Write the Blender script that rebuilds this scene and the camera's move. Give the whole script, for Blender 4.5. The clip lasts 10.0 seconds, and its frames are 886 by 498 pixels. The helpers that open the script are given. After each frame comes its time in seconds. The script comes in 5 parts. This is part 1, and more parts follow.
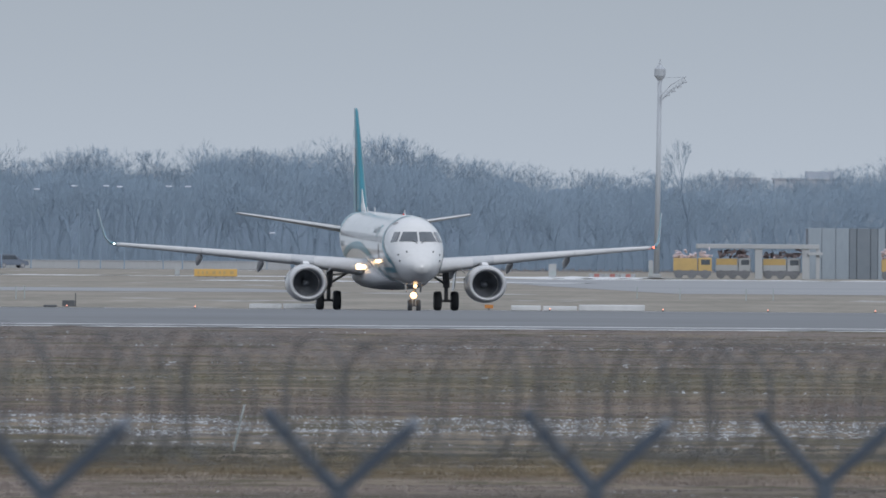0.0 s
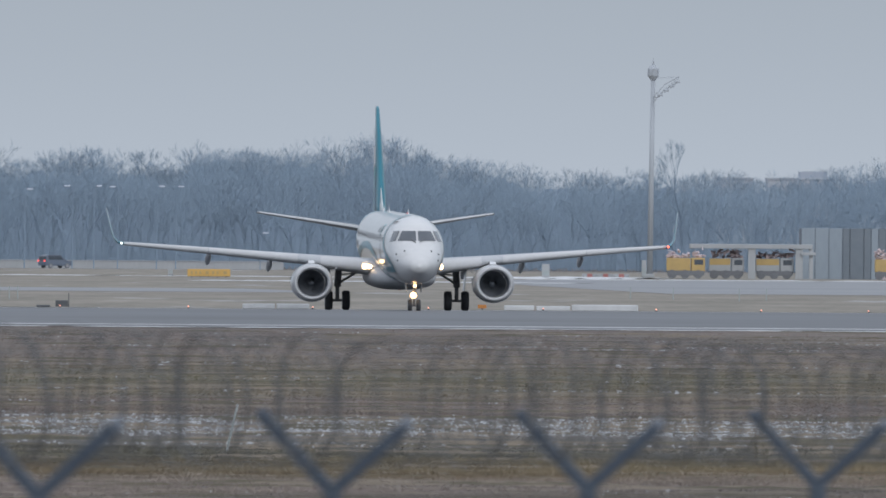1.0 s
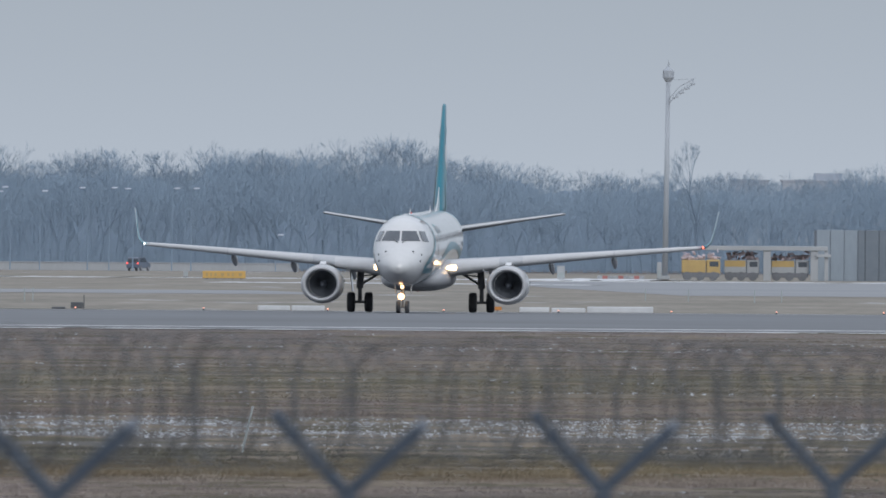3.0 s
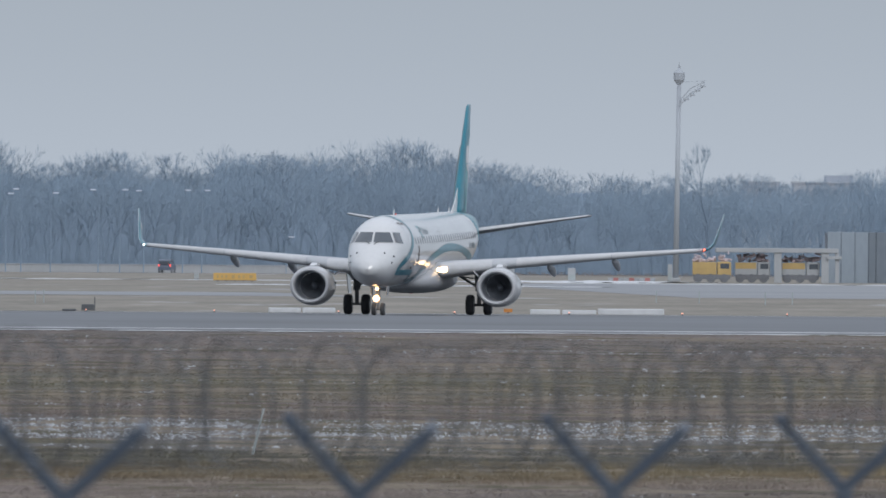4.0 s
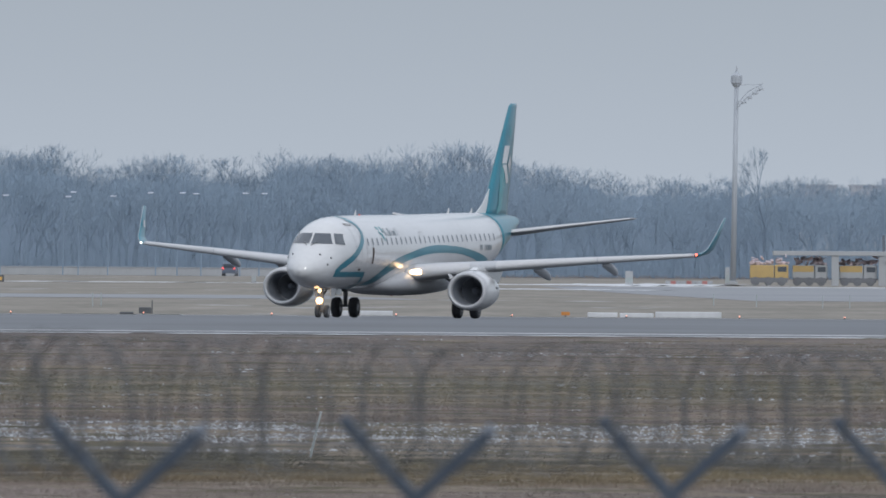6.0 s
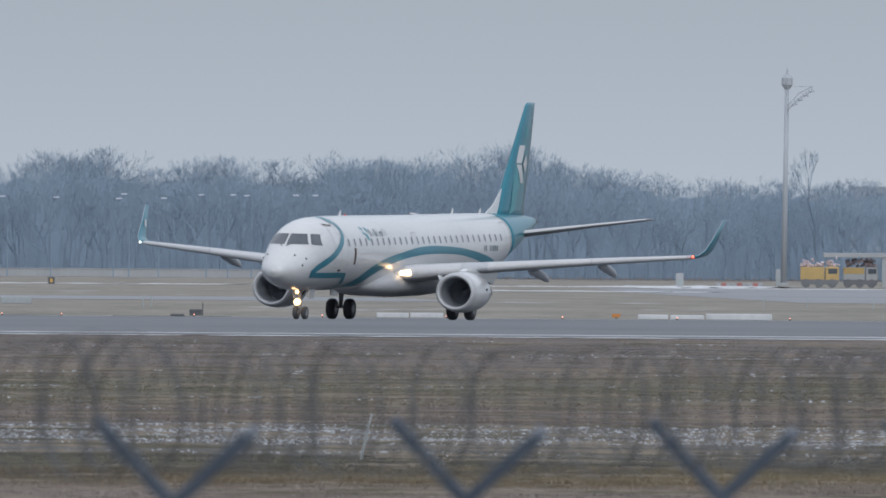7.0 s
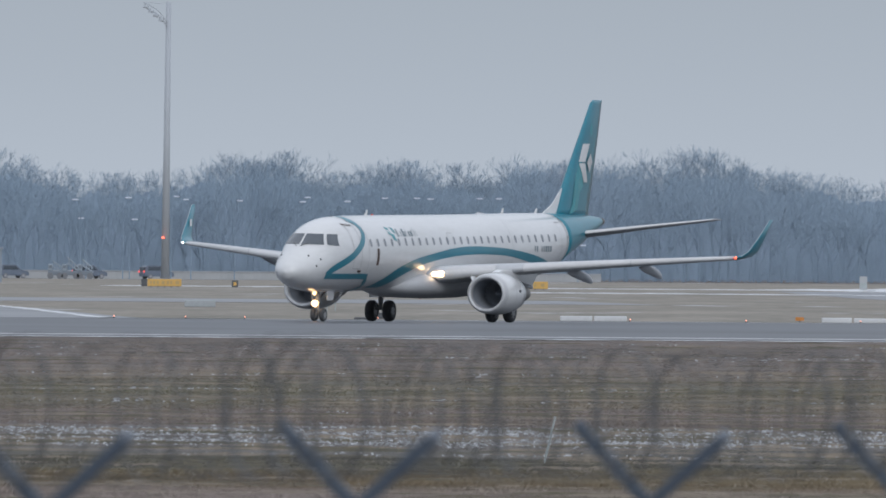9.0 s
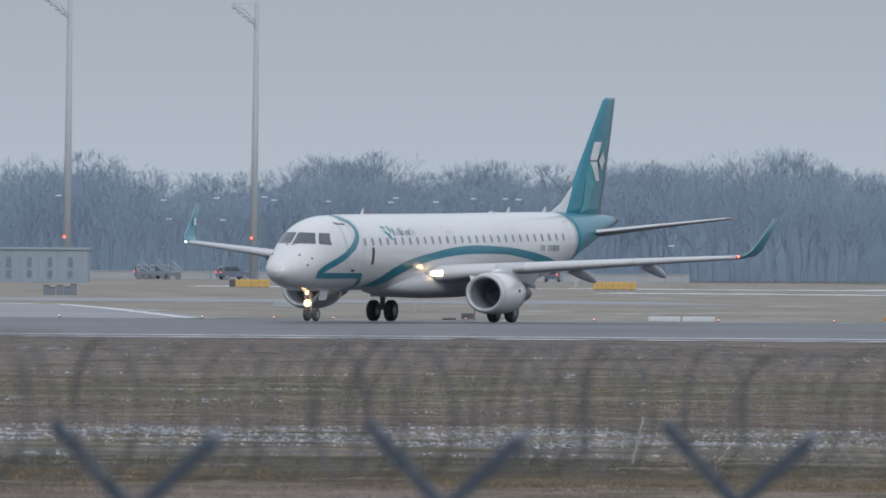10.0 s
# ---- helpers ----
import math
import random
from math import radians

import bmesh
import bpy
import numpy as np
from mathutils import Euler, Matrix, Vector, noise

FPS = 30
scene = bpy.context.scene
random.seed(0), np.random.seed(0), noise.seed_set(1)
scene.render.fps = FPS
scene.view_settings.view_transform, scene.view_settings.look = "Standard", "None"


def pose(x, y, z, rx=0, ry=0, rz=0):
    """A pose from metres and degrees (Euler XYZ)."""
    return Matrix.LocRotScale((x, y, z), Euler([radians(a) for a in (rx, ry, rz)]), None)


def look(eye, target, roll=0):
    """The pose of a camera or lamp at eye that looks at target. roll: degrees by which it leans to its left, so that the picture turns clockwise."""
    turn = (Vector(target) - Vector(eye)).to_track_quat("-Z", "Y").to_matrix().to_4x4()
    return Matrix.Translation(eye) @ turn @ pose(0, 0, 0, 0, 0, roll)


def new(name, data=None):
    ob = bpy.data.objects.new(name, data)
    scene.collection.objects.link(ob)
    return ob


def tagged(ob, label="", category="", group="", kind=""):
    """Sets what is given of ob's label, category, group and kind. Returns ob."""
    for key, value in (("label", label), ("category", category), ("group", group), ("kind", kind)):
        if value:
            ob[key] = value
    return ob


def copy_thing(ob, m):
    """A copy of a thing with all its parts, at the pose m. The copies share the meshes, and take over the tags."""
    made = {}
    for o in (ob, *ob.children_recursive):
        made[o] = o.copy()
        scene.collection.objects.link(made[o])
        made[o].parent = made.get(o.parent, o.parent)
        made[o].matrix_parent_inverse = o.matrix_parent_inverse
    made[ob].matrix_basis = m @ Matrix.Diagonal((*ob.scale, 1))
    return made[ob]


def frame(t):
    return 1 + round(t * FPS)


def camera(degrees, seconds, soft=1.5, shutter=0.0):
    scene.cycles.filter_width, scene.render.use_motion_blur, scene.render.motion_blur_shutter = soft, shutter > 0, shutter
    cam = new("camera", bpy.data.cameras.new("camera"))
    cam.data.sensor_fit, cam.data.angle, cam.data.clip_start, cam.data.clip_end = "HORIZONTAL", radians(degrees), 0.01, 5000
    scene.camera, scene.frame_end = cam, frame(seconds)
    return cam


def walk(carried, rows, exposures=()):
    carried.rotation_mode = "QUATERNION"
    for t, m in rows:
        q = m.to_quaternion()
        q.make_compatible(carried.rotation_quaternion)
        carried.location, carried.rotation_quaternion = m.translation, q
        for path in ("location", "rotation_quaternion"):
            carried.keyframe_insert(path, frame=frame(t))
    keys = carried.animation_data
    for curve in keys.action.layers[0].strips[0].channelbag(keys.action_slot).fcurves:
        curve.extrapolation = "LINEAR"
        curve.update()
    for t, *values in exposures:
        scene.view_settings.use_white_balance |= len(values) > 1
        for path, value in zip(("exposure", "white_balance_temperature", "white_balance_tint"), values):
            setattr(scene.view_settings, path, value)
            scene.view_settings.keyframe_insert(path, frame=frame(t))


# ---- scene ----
# camera on a tripod: pans and tilts only
F = 29500.0
cam = camera(2 * math.degrees(math.atan(784 / F)), 10.0, soft=1.7)
cam.data.dof.use_dof = True
cam.data.dof.focus_distance = 780.0
cam.data.dof.aperture_fstop = 15.0
EYE = (0.0, 0.0, 3.0)
LEAN = 0.4
PAN = [(0.0, 0, 0), (0.5, -8, -3), (1.0, -12, 0), (1.5, -7.5, 0), (2.0, 0, 4), (2.5, 7.5, 2), (4.0, 34, 7), (4.5, 49, 7),
       (5.0, 72, 9), (6.5, 175, 14), (7.0, 225, 16), (7.5, 301, 18), (8.0, 383, 21), (8.5, 467, 22), (9.0, 550, 22),
       (9.5, 628, 23), (10.0, 706, 23)]
walk(cam, [(t, pose(*EYE, 90 + math.degrees((b - a * math.sin(radians(LEAN))) / F), -LEAN, math.degrees(a / F))) for t, a, b in PAN],
     exposures=[(0.0, 0.06, 6230, 10), (10.0, 0.06, 6230, 10)])

# overcast winter sky with one wide, weak sun
world = bpy.data.worlds.new("overcast_sky")
scene.world = world
world.use_nodes = True
nt = world.node_tree
nt.nodes.clear()
out = nt.nodes.new("ShaderNodeOutputWorld")
bg = nt.nodes.new("ShaderNodeBackground")
sky = nt.nodes.new("ShaderNodeTexSky")
sky.sky_type = "NISHITA"
sky.sun_disc = False
sky.sun_elevation = radians(28)
sky.sun_rotation = radians(200)
sky_gain = nt.nodes.new("ShaderNodeVectorMath")
sky_gain.operation = "SCALE"
sky_gain.inputs["Scale"].default_value = 0.06
nt.links.new(sky.outputs[0], sky_gain.inputs[0])
tc = nt.nodes.new("ShaderNodeTexCoord")
sep = nt.nodes.new("ShaderNodeSeparateXYZ")
nt.links.new(tc.outputs["Generated"], sep.inputs[0])
ramp = nt.nodes.new("ShaderNodeValToRGB")
mr = nt.nodes.new("ShaderNodeMapRange")
mr.inputs["From Min"].default_value = 0.0
mr.inputs["From Max"].default_value = 1.0
nt.links.new(sep.outputs["Z"], mr.inputs["Value"])
nt.links.new(mr.outputs[0], ramp.inputs[0])
ramp.color_ramp.elements[0].color = (0.5, 0.55, 0.62, 1)
ramp.color_ramp.elements[1].color = (0.95, 0.98, 1.05, 1)
for place, shade in ((0.015, (0.39, 0.435, 0.495)), (0.06, (0.42, 0.46, 0.52)), (0.4, (0.75, 0.79, 0.86))):
    stop = ramp.color_ramp.elements.new(place)
    stop.color = (*shade, 1)
mix = nt.nodes.new("ShaderNodeMixRGB")
mix.inputs[0].default_value = 0.88
nt.links.new(sky_gain.outputs[0], mix.inputs[1])
nt.links.new(ramp.outputs[0], mix.inputs[2])
nt.links.new(mix.outputs[0], bg.inputs[0])
bg.inputs[1].default_value = 1.0
nt.links.new(bg.outputs[0], out.inputs[0])
sun_data = bpy.data.lights.new("sun", "SUN")
sun_data.energy = 0.8
sun_data.angle = radians(20)
sun_data.color = (1.0, 0.96, 0.9)
sun = new("sun", sun_data)
sun.matrix_world = look((0, 0, 50), (-17, 47, 23))


def link(nt, a, b):
    nt.links.new(a, b)


def nmat(name, c1, c2, scale=3.0, stretch=(1, 1, 1), rough=0.6, metal=0.0, bump=0.0, fine=None, island=0.0, spot=None):
    """Two-scale procedural surface: c1 to c2 by a broad noise, a finer noise on top, optional bump and per-piece variation."""
    m = bpy.data.materials.new(name)
    m.use_nodes = True
    t = m.node_tree
    b = t.nodes["Principled BSDF"]
    tcn = t.nodes.new("ShaderNodeTexCoord")
    mp = t.nodes.new("ShaderNodeMapping")
    mp.inputs["Scale"].default_value = stretch
    link(t, tcn.outputs["Object"], mp.inputs[0])
    n1 = t.nodes.new("ShaderNodeTexNoise")
    n1.inputs["Scale"].default_value = scale
    n1.inputs["Detail"].default_value = 5
    link(t, mp.outputs[0], n1.inputs["Vector"])
    n2 = t.nodes.new("ShaderNodeTexNoise")
    n2.inputs["Scale"].default_value = fine or scale * 9
    n2.inputs["Detail"].default_value = 3
    link(t, mp.outputs[0], n2.inputs["Vector"])
    mx = t.nodes.new("ShaderNodeMath")
    mx.operation = "MULTIPLY_ADD"
    link(t, n2.outputs[0], mx.inputs[0])
    mx.inputs[1].default_value = 0.6
    link(t, n1.outputs[0], mx.inputs[2])
    rg = t.nodes.new("ShaderNodeMapRange")
    rg.inputs["From Min"].default_value = 0.55
    rg.inputs["From Max"].default_value = 1.05
    link(t, mx.outputs[0], rg.inputs["Value"])
    val = rg.outputs[0]
    if island:
        ge = t.nodes.new("ShaderNodeNewGeometry")
        ad = t.nodes.new("ShaderNodeMath")
        ad.operation = "MULTIPLY_ADD"
        link(t, ge.outputs["Random Per Island"], ad.inputs[0])
        ad.inputs[1].default_value = island
        link(t, val, ad.inputs[2])
        sb = t.nodes.new("ShaderNodeMath")
        sb.operation = "SUBTRACT"
        sb.use_clamp = True
        link(t, ad.outputs[0], sb.inputs[0])
        sb.inputs[1].default_value = island / 2
        val = sb.outputs[0]
    cm = t.nodes.new("ShaderNodeMixRGB")
    cm.inputs[1].default_value = (*c1, 1)
    cm.inputs[2].default_value = (*c2, 1)
    link(t, val, cm.inputs[0])
    col = cm.outputs[0]
    if spot:
        sc, lo, hi, sst, rgb = spot
        mp2 = t.nodes.new("ShaderNodeMapping")
        mp2.inputs["Scale"].default_value = sst
        link(t, tcn.outputs["Object"], mp2.inputs[0])
        n3 = t.nodes.new("ShaderNodeTexNoise")
        n3.inputs["Scale"].default_value = sc
        n3.inputs["Detail"].default_value = 6
        n3.inputs["Roughness"].default_value = 0.65
        link(t, mp2.outputs[0], n3.inputs["Vector"])
        r3 = t.nodes.new("ShaderNodeMapRange")
        r3.inputs["From Min"].default_value = lo
        r3.inputs["From Max"].default_value = hi
        link(t, n3.outputs[0], r3.inputs["Value"])
        c3 = t.nodes.new("ShaderNodeMixRGB")
        link(t, r3.outputs[0], c3.inputs[0])
        link(t, col, c3.inputs[1])
        c3.inputs[2].default_value = (*rgb, 1)
        col = c3.outputs[0]
    link(t, col, b.inputs["Base Color"])
    b.inputs["Roughness"].default_value = rough
    b.inputs["Metallic"].default_value = metal
    if bump:
        bp = t.nodes.new("ShaderNodeBump")
        bp.inputs["Strength"].default_value = bump
        bp.inputs["Distance"].default_value = 0.02
        link(t, n2.outputs[0], bp.inputs["Height"])
        link(t, bp.outputs[0], b.inputs["Normal"])
    return m


def glossy(m, weight=1.0, rough=0.06):
    """A clear lacquer over a paint."""
    b = m.node_tree.nodes["Principled BSDF"]
    b.inputs["Coat Weight"].default_value = weight
    b.inputs["Coat Roughness"].default_value = rough
    return m


def field_mat(name, island=0.0, gain=1.0, bump=0.0):
    """Winter grass in mown strips: tone by the distance from the fence, with a wandering edge, patches and fine grain."""
    m = bpy.data.materials.new(name)
    m.use_nodes = True
    t = m.node_tree
    b = t.nodes["Principled BSDF"]
    b.inputs["Roughness"].default_value = 0.95
    tcn = t.nodes.new("ShaderNodeTexCoord")

    def noise_at(scale, stretch, detail=4, rough=0.55):
        mp = t.nodes.new("ShaderNodeMapping")
        mp.inputs["Scale"].default_value = stretch
        link(t, tcn.outputs["Object"], mp.inputs[0])
        n = t.nodes.new("ShaderNodeTexNoise")
        n.inputs["Scale"].default_value = scale
        n.inputs["Detail"].default_value = detail
        n.inputs["Roughness"].default_value = rough
        link(t, mp.outputs[0], n.inputs["Vector"])
        return n.outputs[0]

    def calc(op, a, c, d=None):
        n = t.nodes.new("ShaderNodeMath")
        n.operation = op
        for i, q in enumerate((a, c, d)):
            if q is None:
                continue
            if isinstance(q, (int, float)):
                n.inputs[i].default_value = q
            else:
                link(t, q, n.inputs[i])
        return n.outputs[0]

    sepn = t.nodes.new("ShaderNodeSeparateXYZ")
    link(t, tcn.outputs["Object"], sepn.inputs[0])
    wander = noise_at(0.09, (1, 0.5, 1))
    y = calc("MULTIPLY_ADD", calc("SUBTRACT", wander, 0.5), 42.0, sepn.outputs["Y"])
    rg = t.nodes.new("ShaderNodeMapRange")
    rg.inputs["From Min"].default_value = 240
    rg.inputs["From Max"].default_value = 690
    link(t, y, rg.inputs["Value"])
    ra = t.nodes.new("ShaderNodeValToRGB")
    strips = ((246, (0.185, 0.16, 0.15)), (262, (0.17, 0.145, 0.13)), (271, (0.145, 0.116, 0.08)), (287, (0.13, 0.11, 0.073)), (295, (0.09, 0.086, 0.07)), (310, (0.108, 0.1, 0.086)), (322, (0.14, 0.128, 0.118)),
              (362, (0.145, 0.124, 0.112)), (392, (0.165, 0.136, 0.122)), (425, (0.15, 0.132, 0.098)), (470, (0.128, 0.118, 0.084)), (505, (0.165, 0.14, 0.114)), (545, (0.175, 0.147, 0.13)), (680, (0.185, 0.154, 0.138)))
    for i, (d, rgb) in enumerate(strips):
        e = ra.color_ramp.elements[0] if i == 0 else ra.color_ramp.elements[1] if i == 1 else ra.color_ramp.elements.new((d - 240) / 450)
        e.position = (d - 240) / 450
        e.color = (*rgb, 1)
    link(t, rg.outputs[0], ra.inputs[0])
    # broad damp and straw patches, then grain
    broad = noise_at(0.16, (0.5, 1, 1), 5, 0.6)
    grain = noise_at(2.2, (1, 0.25, 1), 4, 0.7)
    f = calc("ADD", calc("MULTIPLY_ADD", broad, 1.7, 0.15), calc("MULTIPLY_ADD", grain, 1.1, -0.55))
    if island:
        ge = t.nodes.new("ShaderNodeNewGeometry")
        f = calc("ADD", f, calc("MULTIPLY_ADD", ge.outputs["Random Per Island"], island, -island / 2))
    f = calc("MAXIMUM", calc("MULTIPLY", f, gain), 0.25)
    sc = t.nodes.new("ShaderNodeVectorMath")
    sc.operation = "SCALE"
    link(t, ra.outputs[0], sc.inputs[0])
    link(t, f, sc.inputs["Scale"])
    # olive regrowth in places
    green = t.nodes.new("ShaderNodeMapRange")
    green.inputs["From Min"].default_value = 0.52
    green.inputs["From Max"].default_value = 0.72
    green.inputs["To Max"].default_value = 0.6
    link(t, noise_at(0.07, (0.6, 1, 1), 5, 0.6), green.inputs["Value"])
    cm = t.nodes.new("ShaderNodeMixRGB")
    link(t, green.outputs[0], cm.inputs[0])
    link(t, sc.outputs[0], cm.inputs[1])
    cm.inputs[2].default_value = (0.115, 0.113, 0.072, 1)
    link(t, cm.outputs[0], b.inputs["Base Color"])
    if bump:
        bp = t.nodes.new("ShaderNodeBump")
        bp.inputs["Strength"].default_value = bump
        bp.inputs["Distance"].default_value = 0.02
        link(t, grain, bp.inputs["Height"])
        link(t, bp.outputs[0], b.inputs["Normal"])
    return m


def glow(name, color, strength):
    m = bpy.data.materials.new(name)
    m.use_nodes = True
    b = m.node_tree.nodes["Principled BSDF"]
    b.inputs["Base Color"].default_value = (*color, 1)
    b.inputs["Emission Color"].default_value = (*color, 1)
    b.inputs["Emission Strength"].default_value = strength
    return m


M_WHITE = nmat("aircraft_white_paint", (0.68, 0.69, 0.7), (0.6, 0.61, 0.62), 0.5, (1, 0.4, 1.6), 0.3, spot=(0.9, 0.6, 0.85, (0.7, 0.25, 1.5), (0.55, 0.55, 0.54)))
M_BELLY = nmat("aircraft_belly_paint", (0.5, 0.52, 0.55), (0.42, 0.43, 0.45), 0.8, (1, 0.4, 1.6), 0.4)
M_TEAL = nmat("aircraft_teal_paint", (0.012, 0.165, 0.235), (0.018, 0.2, 0.27), 0.7, (1, 1, 0.6), 0.3)
M_TEAL_PALE = nmat("aircraft_pale_teal_paint", (0.035, 0.29, 0.33), (0.025, 0.25, 0.3), 0.9, rough=0.3)
glossy(M_WHITE, 1.0, 0.12)
glossy(M_TEAL, 0.3, 0.12)
glossy(M_TEAL_PALE, 0.3, 0.12)
M_SLAT = nmat("pale_slat_paint", (0.62, 0.63, 0.65), (0.54, 0.55, 0.57), 0.8, (0.4, 1.5, 1), 0.4)
M_WING = nmat("aircraft_grey_paint", (0.5, 0.52, 0.55), (0.42, 0.44, 0.47), 0.8, (0.4, 1.5, 1), 0.4, spot=(1.1, 0.6, 0.9, (0.5, 2, 1), (0.3, 0.3, 0.3)))
M_CHROME = nmat("satin_metal_lip", (0.58, 0.59, 0.61), (0.5, 0.51, 0.53), 2.0, rough=0.5, metal=0.25)
M_DUCT = nmat("inlet_duct", (0.27, 0.295, 0.335), (0.22, 0.242, 0.28), 3.0, rough=0.6)
M_FAN = nmat("fan_blade_metal", (0.27, 0.295, 0.335), (0.23, 0.252, 0.29), 4.0, rough=0.8)
M_HOT = nmat("exhaust_metal", (0.2, 0.18, 0.16), (0.13, 0.12, 0.11), 3.0, rough=0.4, metal=0.8)
M_GLASS = glossy(nmat("cockpit_glass", (0.06, 0.075, 0.095), (0.08, 0.096, 0.117), 2.0, rough=0.08), 0.5, 0.02)
M_PANE = nmat("cabin_window", (0.24, 0.26, 0.29), (0.33, 0.345, 0.37), 1.2, rough=0.15)
M_SEAM = nmat("panel_seam", (0.36, 0.37, 0.38), (0.46, 0.47, 0.48), 4.0, rough=0.6)
M_PLACARD = nmat("dark_placard", (0.1, 0.06, 0.05), (0.07, 0.045, 0.04), 5.0, rough=0.6)
M_LETTER = nmat("grey_lettering", (0.16, 0.21, 0.24), (0.2, 0.25, 0.28), 3.0, rough=0.4)
M_GEAR = nmat("gear_steel", (0.3, 0.31, 0.33), (0.2, 0.21, 0.225), 6.0, rough=0.55, metal=0.1)
M_RUBBER = nmat("tyre_rubber", (0.06, 0.065, 0.073), (0.085, 0.09, 0.098), 8.0, rough=0.85)
# dark rubber of the far vehicles, lightened by painted-in haze
M_HAZEDARK = nmat("hazed_dark_rubber", (0.17, 0.18, 0.2), (0.22, 0.23, 0.25), 6.0, rough=0.9)
M_RIM = nmat("wheel_rim", (0.4, 0.41, 0.42), (0.3, 0.3, 0.31), 8.0, rough=0.45, metal=0.3)
M_LIGHT = glow("warm_landing_light", (1.0, 0.66, 0.34), 7.5)
M_TAXI = glow("warm_taxi_light", (1.0, 0.6, 0.28), 4.0)
M_BEACON = glow("red_beacon", (0.5, 0.08, 0.06), 0.15)
M_LIGHT_W = glow("white_navigation_light", (0.95, 1.0, 0.95), 2.2)
M_LIGHT_R = glow("red_light", (1.0, 0.12, 0.06), 4.0)
M_LIGHT_A = glow("amber_edge_light", (1.0, 0.42, 0.28), 1.6)
M_LAMP_W = glow("pale_street_lamp_head", (0.6, 0.65, 0.75), 0.12)

M_GRASS = field_mat("winter_grass", gain=0.78, bump=0.4)
M_TUFT = field_mat("dry_grass_blades", island=0.2, gain=1.4)
M_SNOWPACK = nmat("packed_snow", (0.68, 0.7, 0.73), (0.54, 0.56, 0.59), 0.4, rough=0.8)
M_STRAW = nmat("pale_straw", (0.215, 0.178, 0.135), (0.165, 0.14, 0.108), 0.2, (0.2, 2, 1), 0.95, island=0.4)
M_SOD = nmat("dark_olive_sod", (0.085, 0.078, 0.05), (0.115, 0.096, 0.066), 0.2, (0.2, 2, 1), 0.95, island=0.4)
M_ASPHALT = nmat("runway_asphalt", (0.092, 0.101, 0.116), (0.06, 0.066, 0.077), 1.0, (0.05, 0.1, 1), 0.47, bump=0.3, fine=7.0, spot=(1.0, 0.5, 0.7, (0.035, 0.07, 1), (0.038, 0.042, 0.05)))
M_CONCRETE = nmat("pale_pavement", (0.3, 0.315, 0.335), (0.23, 0.24, 0.255), 0.05, (0.3, 1, 1), 0.85, fine=0.7)
M_PAINT = nmat("road_paint", (0.75, 0.76, 0.78), (0.6, 0.61, 0.62), 0.4, rough=0.7)
M_SNOW = nmat("old_snow", (0.47, 0.49, 0.51), (0.22, 0.23, 0.24), 1.2, rough=0.8, island=0.7)
# far grass greyed by haze put into its colour; snow patches on top
M_FARGRASS = nmat("hazed_far_grass", (0.29, 0.262, 0.225), (0.17, 0.16, 0.135), 1.0, (0.15, 0.02, 1), 0.95, fine=8.0, spot=(1.0, 0.6, 0.74, (0.09, 0.014, 1), (0.5, 0.52, 0.55)))
# pale blue distance haze is put into these bark and twig colours
M_BARK = nmat("hazed_bark", (0.255, 0.335, 0.43), (0.235, 0.31, 0.4), 0.25, rough=0.95, island=0.06)
M_TWIG = nmat("hazed_twigs", (0.29, 0.38, 0.48), (0.265, 0.35, 0.445), 0.06, rough=0.95, island=0.08)
M_CROWN = nmat("hazed_crown_twigs", (0.3, 0.385, 0.475), (0.27, 0.35, 0.435), 0.1, rough=0.95, island=0.06)
M_CONE = nmat("mast_galvanised_steel", (0.45, 0.485, 0.53), (0.385, 0.417, 0.46), 0.3, (1, 1, 0.3), 0.6)
M_FENCE = nmat("weathered_grey_steel", (0.075, 0.1, 0.137), (0.055, 0.075, 0.105), 6.0, rough=0.55)
M_WIRE = nmat("razor_wire_steel", (0.095, 0.1, 0.108), (0.07, 0.074, 0.08), 9.0, rough=0.6)
M_CAP = nmat("pale_arm_cap", (0.42, 0.47, 0.48), (0.33, 0.37, 0.38), 9.0, rough=0.6)
M_YELLOW = nmat("yellow_sign_face", (0.7, 0.44, 0.13), (0.6, 0.38, 0.12), 1.0, rough=0.5)
# truck yellow washed out by haze that is part of the colour
M_TRUCK_Y = nmat("hazed_orange_yellow_paint", (0.56, 0.4, 0.16), (0.46, 0.33, 0.15), 0.9, rough=0.6)
M_DARK = nmat("dark_grey_plastic", (0.08, 0.088, 0.1), (0.11, 0.118, 0.13), 3.0, rough=0.7)
# brown paled a lot, again haze put into the colour
M_RUST = nmat("reddish_brown_machine", (0.62, 0.5, 0.51), (0.5, 0.45, 0.49), 1.5, rough=0.8, island=0.25)
M_WALL = nmat("pale_grey_wall", (0.45, 0.47, 0.49), (0.38, 0.4, 0.42), 0.3, (1, 1, 0.3), 0.85)
# hut, hall and machine tones with haze painted in: bluish, little contrast
M_HUT = nmat("hazed_blue_grey", (0.33, 0.385, 0.44), (0.28, 0.33, 0.385), 0.3, (1, 1, 0.3), 0.85)
M_HUTWIN = nmat("hazed_dark_blue_grey", (0.2, 0.235, 0.275), (0.17, 0.205, 0.245), 1.0, rough=0.4)
M_STALE = nmat("stale_grey_snow", (0.42, 0.455, 0.48), (0.33, 0.36, 0.38), 0.6, rough=0.85)
M_TAIL = nmat("bare_tailplane_metal", (0.3, 0.31, 0.33), (0.24, 0.25, 0.265), 0.8, (0.4, 1.5, 1), 0.45)
